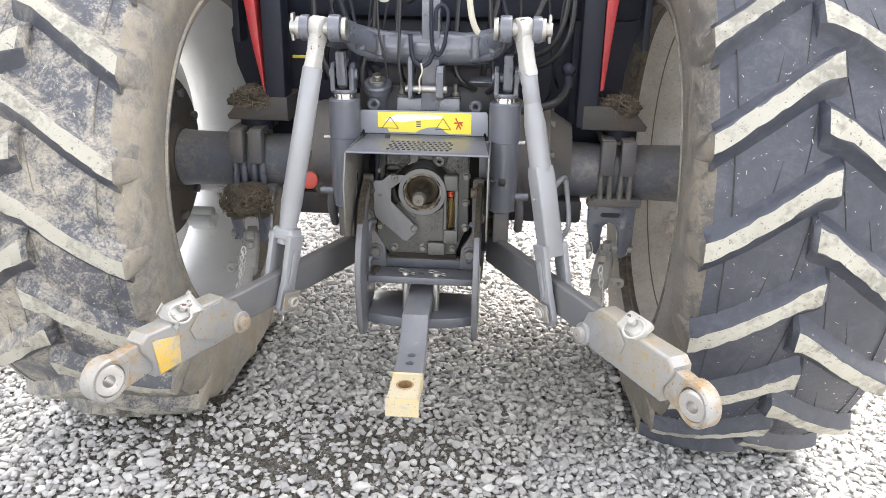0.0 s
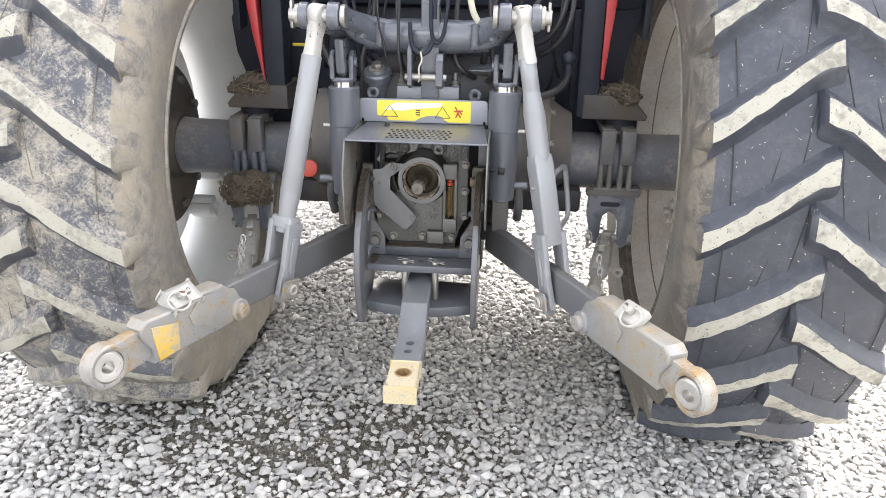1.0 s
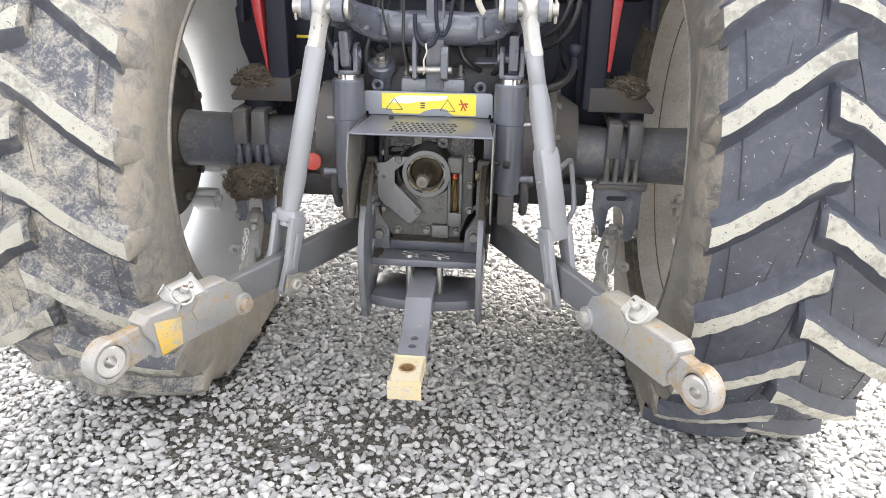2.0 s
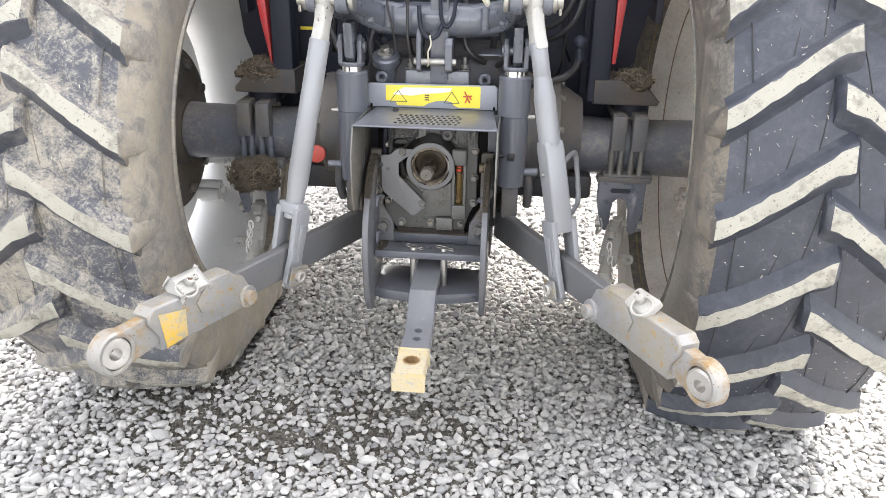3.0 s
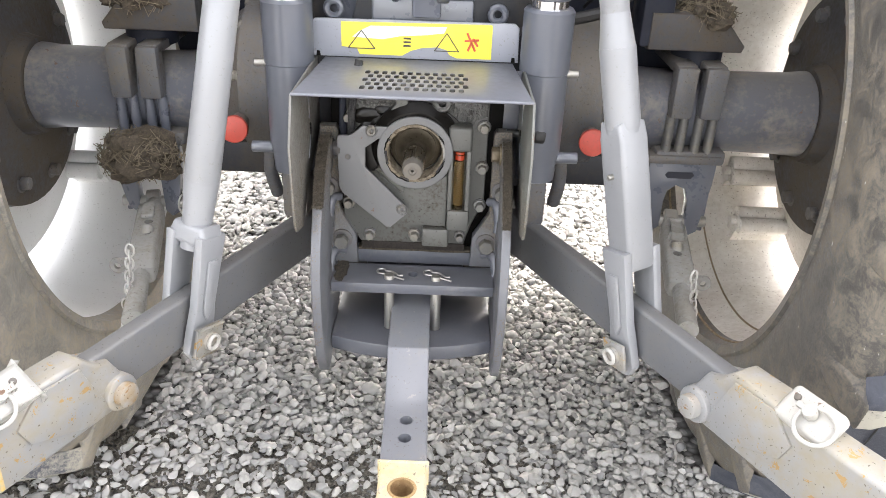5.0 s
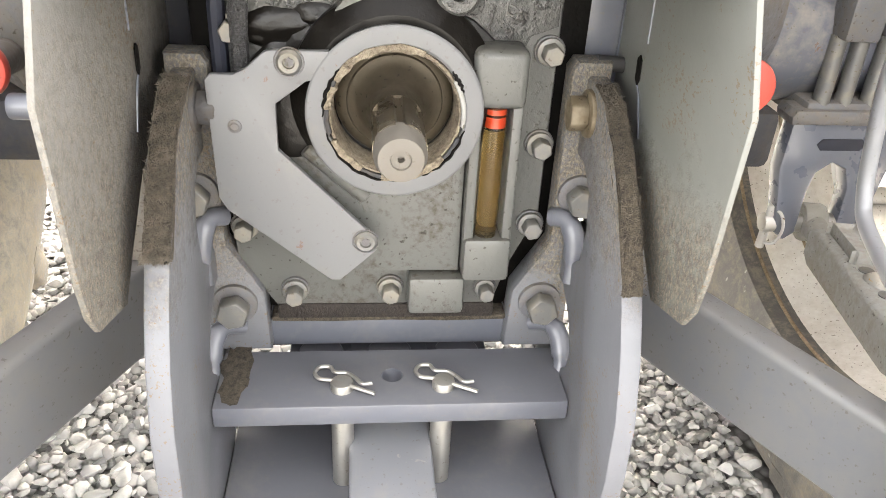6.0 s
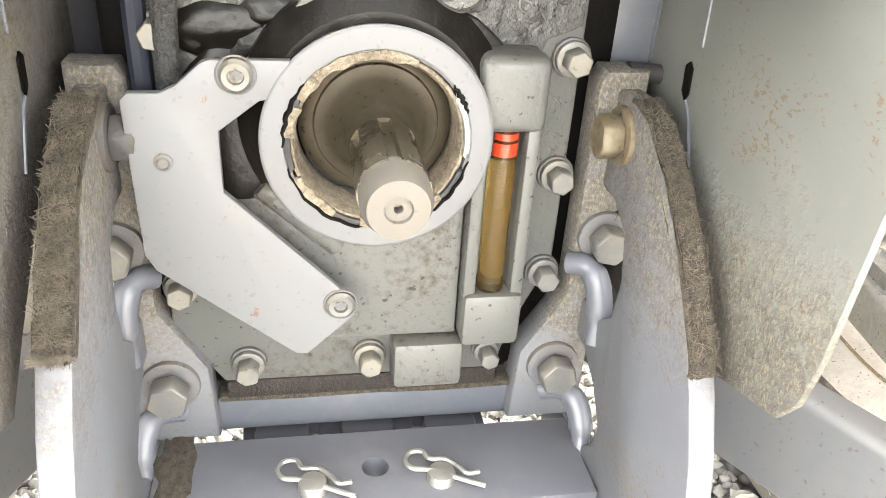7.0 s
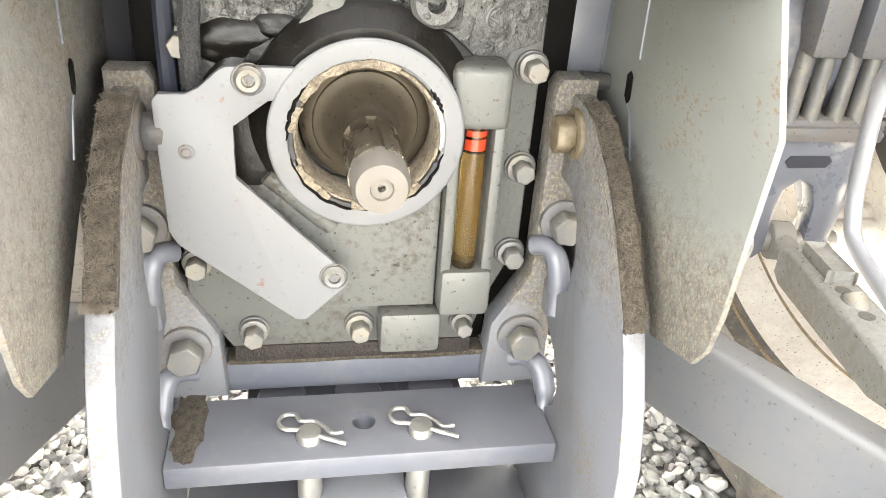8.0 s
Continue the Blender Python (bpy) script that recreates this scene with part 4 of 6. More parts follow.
# slotted bed plate behind the crossbar, with its round bosses and a dirty ledge over it
bm = B()
for x0, x1 in ((-0.0885, -0.052), (-0.034, 0.036), (0.054, 0.0905)):
    add_box(bm, (x0, -0.0178, 0.452), (x1, 0.050, 0.474), 0.002)
add_box(bm, (-0.0885, 0.012, 0.452), (0.0905, 0.055, 0.473), 0.002)
part("bed_plate", bm, GREY_CLEAN, hitch)
for x in (-0.060, 0.001, 0.062):
    bm = B()
    add_spin(bm, [(0.470, 0.020), (0.480, 0.020), (0.4815, 0.0185), (0.4815, 0.001)], (x, 0.006, 0), "z", 32)
    part("bed_boss", bm, GREY_CLEAN, hitch)
bm = B()
add_box(bm, (-0.100, -0.0035, 0.5195), (0.102, 0.018, 0.5245), 0.002)
bmesh.ops.subdivide_edges(bm, edges=bm.edges[:], cuts=3, use_grid_fill=True)
for v in bm.verts:
    v.co.z += 0.0016 * noise.noise(v.co * 90)
part("dirty_ledge", bm, DIRT_FELT, hitch)
bm = B()
add_rod(bm, (0.001, -0.053, 0.475), (0.001, -0.053, 0.506), 0.0088, seg=28)
pierce(crossbar, bm)
bm = B()
rnd = random.Random(11)
bmesh.ops.create_icosphere(bm, subdivisions=3, radius=1.0)
for v in bm.verts:
    k = 1 + 0.6 * noise.noise(v.co * 2.6)
    v.co = Vector((-0.126 + 0.012 * v.co.x * k, -0.048 + 0.036 * v.co.y * k, 0.4995 + 0.0024 * v.co.z * k))
part("chaff_cake", bm, DIRT_FELT, hitch)
for x in (-0.0395, 0.042):
    bm = B()
    add_rod(bm, (x, -0.068, 0.375), (x, -0.068, 0.5075), 0.0092, seg=20, bevel=0.0022)
    pin = part("drawbar_pin", bm, ZINC, hitch)
    # spring clip through the pin
    bm = B()
    z = 0.5055
    c = Vector((x, -0.068, z))
    loop = [(0.026, -0.014), (0.012, -0.007), (0.0, 0.0), (-0.008, 0.003), (-0.018, 0.005), (-0.022, 0.012), (-0.018, 0.019), (-0.010, 0.019), (-0.007, 0.013), (-0.004, 0.011), (0.004, 0.010), (0.011, 0.003), (0.016, -0.004), (0.024, -0.004)]
    add_tube(bm, smooth_path([c + Vector((u, v, 0.0012 * k / 7)) for k, (u, v) in enumerate(loop)], 5), 0.0017, 8)
    part("spring_clip", bm, ZINC, pin)

# drawbar: a flat bar, cranked downwards, with holes and a yellow end
def bar_sections(bm, rows):
    """Rectangular sections: centre, half width, top and bottom heights."""
    vs = []
    for cx, y, hw, top, bot in rows:
        vs.append([bm.verts.new((cx - hw, y, bot)), bm.verts.new((cx + hw, y, bot)), bm.verts.new((cx + hw, y, top)), bm.verts.new((cx - hw, y, top))])
    for p, q in zip(vs, vs[1:]):
        for k in range(4):
            bm.faces.new((p[k], p[(k + 1) % 4], q[(k + 1) % 4], q[k]))
    bm.faces.new(vs[0])
    bm.faces.new(vs[-1][::-1])
    bm.normal_update()
    rounded(bm, sharp_edges(bm.faces), 0.003)


bm = B()
bar_sections(bm, [(-0.002, 0.30, 0.034, 0.446, 0.406), (0.0, -0.10, 0.034, 0.446, 0.406), (0.001, -0.19, 0.034, 0.440, 0.400), (0.003, -0.26, 0.034, 0.392, 0.352), (0.004, -0.30, 0.034, 0.385, 0.345), (0.006, -0.395, 0.034, 0.385, 0.345)])
drawbar = part("drawbar", bm, BAR_PAINT, tractor, "grey flat drawbar with yellow drilled end")
bm = B()
bar_sections(bm, [(0.006, -0.3952, 0.034, 0.385, 0.345), (0.008, -0.51, 0.034, 0.385, 0.345)])
end = part("drawbar_end", bm, YELLOW, drawbar, "worn yellow paint round a rusty hole")
bm = B()
for y in (-0.305, -0.345):
    add_rod(bm, (0.005, y, 0.30), (0.005, y, 0.42), 0.010, seg=24)
pierce(drawbar, bm)
bm = B()
add_rod(bm, (0.007, -0.447, 0.30), (0.007, -0.447, 0.42), 0.0165, seg=28)
pierce(end, bm)
bm = B()
add_spin(bm, [(0.347, 0.0163), (0.3862, 0.0163), (0.3866, 0.0190), (0.3858, 0.0205), (0.380, 0.0172), (0.347, 0.0172)], (0.007, -0.447, 0), "z", 28, closed=True)
part("rusty_bore", bm, RUST, drawbar)

# ---- shield over the shaft
bm = B()
T = 0.0013
add_prism(bm, [(-0.171, -0.171), (0.171, -0.171), (0.155, 0.045), (-0.155, 0.045)], "z", 0.8512, 0.8512 + T, 0.0004)
shield = part("pto_shield", bm, SHIELD_PAINT, tractor, "grey sheet-metal shield with yellow warning sticker")
SH = [(0.045, 0.850), (-0.171, 0.850), (-0.203, 0.78), (-0.197, 0.68), (-0.192, 0.655), (-0.182, 0.640), (-0.172, 0.637), (-0.132, 0.625), (-0.105, 0.648), (-0.06, 0.682), (0.0, 0.702), (0.05, 0.722), (0.062, 0.75), (0.062, 0.850)]
for s in (-1, 1):
    bm = B()
    add_prism(bm, SH, "x", s * 0.1705, s * 0.1745, 0.001)
    part("shield_side", bm, SHIELD_CHAFF if s > 0 else SHIELD_CAKED, shield)
    # black inlay instead of a cut slot; the shade inside is its colour
    bm = B()
    add_prism(bm, [(-0.036, 0.765), (-0.032, 0.762), (-0.033, 0.748), (-0.038, 0.744), (-0.041, 0.748), (-0.040, 0.762)], "x", s * 0.1692, s * 0.1702, 0.0)
    part("shield_slot", bm, GAP_BLACK, shield)
    bm = B()
    add_tube(bm, [(s * 0.1702, -0.041, 0.83), (s * 0.1702, -0.044, 0.775)], 0.0009, 6)
    part("shield_seam", bm, GREY, shield)
    bm = B()
    add_tube(bm, smooth_path([(s * 0.1702, -0.038, 0.744), (s * 0.1702, -0.045, 0.737), (s * 0.1702, -0.058, 0.712)], 3), 0.0009, 6)
    part("shield_seam", bm, GREY, shield)
bm = B()
add_prism(bm, [(0.1445, 0.748), (0.1690, 0.748), (0.1690, 0.848), (0.1445, 0.848), (0.1400, 0.790)], "y", 0.014, 0.018, 0.001)
part("shield_tab", bm, GREY_CLEAN, shield)
bm = B()
add_prism(bm, [(-0.177, 0.853), (-0.177, 0.908), (-0.170, 0.914), (0.156, 0.916), (0.163, 0.909), (0.164, 0.853)], "y", 0.048, 0.054, 0.0015)
back = part("shield_back", bm, SHIELD_PALE, shield)
# black inlays for the notches, dark as the shade behind them
for x in (-0.170, 0.152):
    bm = B()
    add_prism(bm, [(x, 0.8535), (x + 0.007, 0.8535), (x + 0.006, 0.861), (x + 0.001, 0.862)], "y", 0.0470, 0.0478, 0.0)
    part("shield_slot", bm, GAP_BLACK, back)
bm = B()
add_prism(bm, [(-0.128, 0.870), (-0.128, 0.910), (0.117, 0.913), (0.119, 0.911), (0.119, 0.857), (0.062, 0.857), (0.050, 0.862), (0.045, 0.870), (0.030, 0.874), (0.005, 0.872), (-0.015, 0.866), (-0.028, 0.858), (-0.098, 0.858), (-0.103, 0.868)], "y", 0.0472, 0.0478, 0.0)
sticker = part("warning_sticker", bm, STICKER, back)
bm = B()
add_prism(bm, [(-0.08, 0.905), (0.045, 0.907), (0.04, 0.897), (0.01, 0.893), (-0.03, 0.890), (-0.06, 0.884), (-0.11, 0.886), (-0.10, 0.895)], "y", 0.0466, 0.0470, 0.0)
part("bleached_patch", bm, STICKER_WORN, sticker)
for cx, w in ((-0.095, 0.022), (0.045, 0.020)):
    bm = B()
    tri = [(cx - w, 0.868), (cx, 0.897), (cx + w, 0.868)]
    for p, q in zip(tri, tri[1:] + tri[:1]):
        add_rod(bm, (p[0], 0.0466, p[1]), (q[0], 0.0466, q[1]), 0.0008, seg=6)
    part("warning_triangle", bm, PRINT, sticker)
bm = B()
for p, q in (((0.078, 0.899), (0.092, 0.870)), ((0.074, 0.886), (0.098, 0.888)), ((0.080, 0.870), (0.086, 0.884)), ((0.096, 0.878), (0.088, 0.890))):
    add_rod(bm, (p[0], 0.0464, p[1]), (q[0], 0.0464, q[1]), 0.0019, seg=6)
part("warning_figure", bm, PRINT_RED, sticker)
for cx, z in ((-0.02, 0.885), (-0.02, 0.879), (-0.02, 0.873)):
    bm = B()
    add_box(bm, (cx - 0.006, 0.0462, z), (cx + 0.006, 0.0466, z + 0.003), 0.0)
    part("print_bar", bm, PRINT, sticker)
bm = B()
for r in range(5):
    for k in range(12):
        x, y = -0.076 + k * 0.0132 + (0.0066 if r % 2 else 0), -0.128 + r * 0.0215
        add_prism(bm, [(x + 0.0043 * math.cos(a), y + (0.0054 if math.sin(a) > 0 else -0.0054) + 0.0043 * math.sin(a)) for a in [radians(15 + 30 * q) for q in range(12)]], "z", 0.845, 0.860, 0.0)
pierce(shield, bm)
bm = B()
add_rod(bm, (-0.172, -0.171, 0.8510), (0.172, -0.171, 0.8510), 0.0026, seg=12)
part("rolled_edge", bm, SHIELD_PAINT, shield)


# ---- three-point linkage
def frame_along(a, b, up=(0, 0, 1)):
    """A pose at a whose x runs to b and whose z stays as upright as it can."""
    a, b = Vector(a), Vector(b)
    x = (b - a).normalized()
    y = Vector(up).cross(x).normalized()
    return Matrix.Translation(a) @ Matrix((x, y, x.cross(y))).transposed().to_4x4(), (b - a).length


def build_lower_link(s, inner, ball, rise, reach):
    """A flat bar in a welded sleeve that ends in a drilled eye; rise: how far the sleeve stands over the line of the joints; reach: the sleeve's end."""
    m, ln = frame_along(inner, ball)
    near = -s   # the side that looks to the tractor's rear middle
    bm = B()
    add_prism(bm, [(-0.05, rise - 0.044), (-0.05, rise + 0.037), (0.05, rise + 0.038), (ln * 0.66, rise + 0.034), (ln * 0.66, rise - 0.042), (0.05, rise - 0.044)], "y", -0.014, 0.014, 0.006, m, 3)
    link = part("lower_link", bm, LINK, tractor, "grey lower link arm with worn rust-flecked hook end")
    bm = B()
    lo, hi = rise - 0.053, rise + 0.040
    add_prism(bm, [(ln * 0.572, lo + 0.010), (ln * 0.560, lo + 0.040), (ln * 0.585, lo + 0.078), (ln * 0.612, hi - 0.006), (ln * 0.632, hi + 0.010), (ln * 0.715, hi + 0.012), (ln * 0.735, hi + 0.002),
                   (ln * (reach - 0.02), hi + 0.008), (ln * reach, hi - 0.006), (ln * reach, hi - 0.024), (ln * (reach - 0.030), rise - 0.020), (ln * (reach - 0.032), lo), (ln * 0.60, lo)], "y", -0.024, 0.024, 0.006, m, 3)
    sleeve = part("link_sleeve", bm, WORN, link)
    # raised cheek plate round the latch and the cross pin
    bm = B()
    add_prism(bm, [(ln * 0.605, lo + 0.016), (ln * 0.645, hi + 0.004), (ln * 0.722, hi + 0.006), (ln * 0.762, rise + 0.016), (ln * 0.748, rise - 0.012), (ln * 0.66, lo + 0.010)], "y", near * 0.023, near * 0.028, 0.002, m)
    part("cheek_plate", bm, WORN, sleeve)
    if s < 0:
        bm = B()
        add_prism(bm, [(ln * 0.800, lo + 0.006), (ln * 0.797, rise + 0.014), (ln * 0.882, rise + 0.030), (ln * 0.868, lo + 0.003)], "y", near * 0.0235, near * 0.0255, 0.0005, m)
        part("yellow_mark", bm, YELLOW_MARK, sleeve, "flaking yellow paint")
    # neck and drilled eye with its ball
    bm = B()
    cu, cv = ln + 0.003, rise * 0.35
    add_prism(bm, [(ln * (reach - 0.07), rise - 0.034), (ln * (reach - 0.07), rise + 0.030), (cu - 0.020, cv + 0.040), (cu - 0.029, cv + 0.018), (cu - 0.034, cv), (cu - 0.029, cv - 0.018), (cu - 0.018, cv - 0.038)], "y", -0.015, 0.015, 0.004, m)
    hook = part("hook_end", bm, RUSTY, link)
    bm = B()
    add_spin(bm, [(-0.016, 0.033), (-0.018, 0.036), (-0.018, 0.041), (-0.014, 0.045), (0.014, 0.045), (0.018, 0.041), (0.018, 0.036), (0.016, 0.033)], (0, 0, 0), "y", 40, closed=True)
    for v in bm.verts:
        v.co = m @ (v.co + Vector((cu, 0, cv)))
    part("eye_ring", bm, RUSTY, hook)
    bm = B()
    add_spin(bm, [(-0.0195, 0.0125), (-0.0205, 0.0150), (-0.0195, 0.0285), (-0.015, 0.0325), (0.0, 0.0332), (0.015, 0.0325), (0.0195, 0.0285), (0.0205, 0.0150), (0.0195, 0.0125)], (0, 0, 0), "y", 32, closed=True)
    lean = Matrix.Rotation(radians(s * 14), 4, "Z") @ Matrix.Rotation(radians(6), 4, "X")
    for v in bm.verts:
        v.co = m @ (lean @ v.co + Vector((cu, 0, cv)))
    part("ball", bm, BALL, hook, "bare worn steel ball")
    # cross pin with its boss
    bm = B()
    add_rod(bm, m @ Vector((ln * 0.580, -0.032, rise - 0.028)), m @ Vector((ln * 0.580, 0.032, rise - 0.028)), 0.026, seg=28, bevel=0.004)
    part("pin_boss", bm, WORN, sleeve)
    bm = B()
    add_rod(bm, m @ Vector((ln * 0.580, -0.044, rise - 0.028)), m @ Vector((ln * 0.580, 0.044, rise - 0.028)), 0.017, seg=24, bevel=0.003)
    part("sleeve_pin", bm, RUSTY, sleeve)
    # latch: a tilted pale block with a ring pin
    bm = B()
    mt = m @ Matrix.Translation((ln * 0.760, near * 0.006, hi + 0.014)) @ Matrix.Rotation(radians(near * -38), 4, "X")
    add_box(bm, (-0.036, -0.024, -0.014), (0.036, 0.024, 0.008), 0.007, mt, 3)
    latch = part("latch_block", bm, PALE, sleeve)
    bm = B()
    c = mt @ Vector((0.018, near * 0.010, 0.013))
    tilt = mt.to_3x3() @ Matrix.Rotation(radians(8), 3, "Y")
    add_tube(bm, [c + tilt @ Vector((0.023 * math.cos(a), 0.022 * math.sin(a), 0)) for a in [2 * math.pi * k / 28 for k in range(28)]], 0.0026, 8, closed=True)
    part("linch_pin_ring", bm, PALE, latch)
    bm = B()
    add_rod(bm, mt @ Vector((0.004, 0, 0.008)), mt @ Vector((0.004, 0, 0.022)), 0.0085, seg=16, bevel=0.002)
    add_box(bm, (-0.014, -0.004, 0.014), (0.012, 0.004, 0.021), 0.002, mt)
    part("linch_pin", bm, PALE, latch)
    bm = B()
    add_rod(bm, mt @ Vector((-0.022, near * -0.008, 0.006)), mt @ Vector((-0.022, near * -0.008, 0.011)), 0.0045, seg=12, bevel=0.001)
    part("latch_rivet", bm, CAST_DIRTY, latch)
    return m, ln


L_IN, L_BALL = (-0.203, 0.03, 0.513), (-0.542, -0.705, 0.508)
R_IN, R_BALL = (0.203, 0.03, 0.513), (0.582, -0.69, 0.515)
build_lower_link(-1, L_IN, L_BALL, 0.020, 0.912)
build_lower_link(1, R_IN, R_BALL, 0.026, 0.938)


def build_lift_rod(s, top, bottom, side_way):
    """Upper eye, tube and fork; side_way: the fork's spread."""
    top, bottom = Vector(top), Vector(bottom)
    d = (bottom - top)
    ln = d.length
    d.normalize()
    m, _ = frame_along(top, bottom, side_way)
    at = lambda t: top + d * t
    bm = B()
    if s < 0:
        add_rod(bm, at(0.09), at(ln - 0.235), 0.0235, 0.0255, 28, 0.002)
        add_rod(bm, at(ln - 0.24), at(ln - 0.175), 0.0255, 0.021, 28)
        add_rod(bm, at(ln - 0.178), at(ln - 0.135), 0.021, seg=28)
    else:
        add_rod(bm, at(0.09), at(0.17), 0.0195, 0.0195, 28, 0.002)
        add_rod(bm, at(0.165), at(0.215), 0.0195, 0.025, 28)
        add_rod(bm, at(0.21), at(ln - 0.33), 0.025, seg=28)
    rod = part("lift_rod", bm, SILVER, tractor, "silver-grey lift rod with cast fork")
    bm = B()
    add_rod(bm, at(0.0) + m.to_3x3() @ Vector((0, 0, -0.018)), at(0.0) + m.to_3x3() @ Vector((0, 0, 0.018)), 0.027, seg=28, bevel=0.004)
    add_prism(bm, [(-0.010, -0.024), (0.018, -0.022), (0.045, -0.0165), (0.075, -0.0170), (0.095, -0.0205), (0.104, -0.0205), (0.104, 0.0205), (0.095, 0.0205), (0.075, 0.0170), (0.045, 0.0165), (0.018, 0.022), (-0.010, 0.024)], "y", -0.0155, 0.0155, 0.007, m @ Matrix.Rotation(radians(90), 4, "X"), 3)
    part("rod_eye", bm, PALE, rod)
    bm = B()
    fork_top = ln - 0.155
    if s > 0:
        add_prism(bm, [(ln - 0.345, -0.021), (ln - 0.320, -0.026), (ln - 0.14, -0.025), (ln - 0.13, -0.022), (ln - 0.13, 0.022), (ln - 0.14, 0.025), (ln - 0.320, 0.026), (ln - 0.345, 0.021)], "z", -0.024, 0.024, 0.007, m, 3)
        add_rod(bm, at(ln - 0.36), at(ln - 0.335), 0.024, 0.026, 24, 0.003)
    else:
        add_prism(bm, [(fork_top - 0.020, -0.026), (fork_top - 0.008, -0.031), (fork_top + 0.004, -0.033), (fork_top + 0.012, -0.033), (fork_top + 0.012, 0.033), (fork_top + 0.004, 0.033), (fork_top - 0.008, 0.031), (fork_top - 0.020, 0.026)], "y", -0.022, 0.022, 0.008, m, 3)
    for z in (-0.026, 0.026):
        sg = 1 if z > 0 else -1
        add_prism(bm, [(fork_top - 0.006, -0.026), (ln - 0.05, -0.021), (ln - 0.02, -0.024), (ln + 0.02, -0.026), (ln + 0.036, -0.012), (ln + 0.036, 0.012), (ln + 0.02, 0.026), (ln - 0.02, 0.024), (ln - 0.05, 0.021), (fork_top - 0.006, 0.026)], "z", z - 0.008, z + 0.008, 0.004, m)
        add_prism(bm, [(fork_top + 0.03, -0.010), (ln - 0.045, -0.009), (ln - 0.030, 0.0), (ln - 0.045, 0.009), (fork_top + 0.03, 0.010)], "z", z + sg * 0.007, z + sg * 0.013, 0.003, m)
    fork = part("fork", bm, SILVER, rod)
    bm = B()
    add_rod(bm, m @ Vector((ln, 0, -0.052)), m @ Vector((ln, 0, 0.052)), 0.014, seg=22, bevel=0.002)
    add_box(bm, (ln - 0.022, -0.024, -0.047), (ln + 0.022, 0.024, -0.041), 0.003, m)
    add_box(bm, (ln - 0.022, -0.024, 0.041), (ln + 0.022, 0.024, 0.047), 0.003, m)
    pin = part("fork_pin", bm, WORN, rod)
    side = -s
    bm = B()
    add_tube(bm, [m @ Vector((ln + 0.0105 * math.cos(a), 0.0105 * math.sin(a), side * 0.0545)) for a in [2 * math.pi * k / 20 for k in range(20)]], 0.0030, 8, closed=True)
    part("pin_ring", bm, PALE, pin)
    bm = B()
    add_rod(bm, at(ln - 0.27) - m.to_3x3() @ Vector((0, 0, 0.02)), at(ln - 0.27) - m.to_3x3() @ Vector((0, 0, 0.032)), 0.004, seg=10, bevel=0.001)
    part("grease_nipple", bm, ZINC, rod)
    if s > 0:
        bm = B()
        add_tube(bm, smooth_path([(0.325, -0.17, 0.775), (0.350, -0.09, 0.778), (0.364, -0.04, 0.772), (0.370, -0.02, 0.755), (0.380, -0.015, 0.69), (0.384, -0.02, 0.65), (0.378, -0.045, 0.632), (0.345, -0.15, 0.628)], 5), 0.0065, 12)
        part("crank_handle", bm, SILVER, rod)
    return m, ln


LTOP, RTOP = (-0.229, -0.15, 1.135), (0.2385, -0.15, 1.141)
LBOT, RBOT = (-0.335, -0.255, 0.503), (0.353, -0.255, 0.505)
build_lift_rod(-1, LTOP, LBOT, (1, -0.45, 0))
build_lift_rod(1, RTOP, RBOT, (1, 0.52, 0))

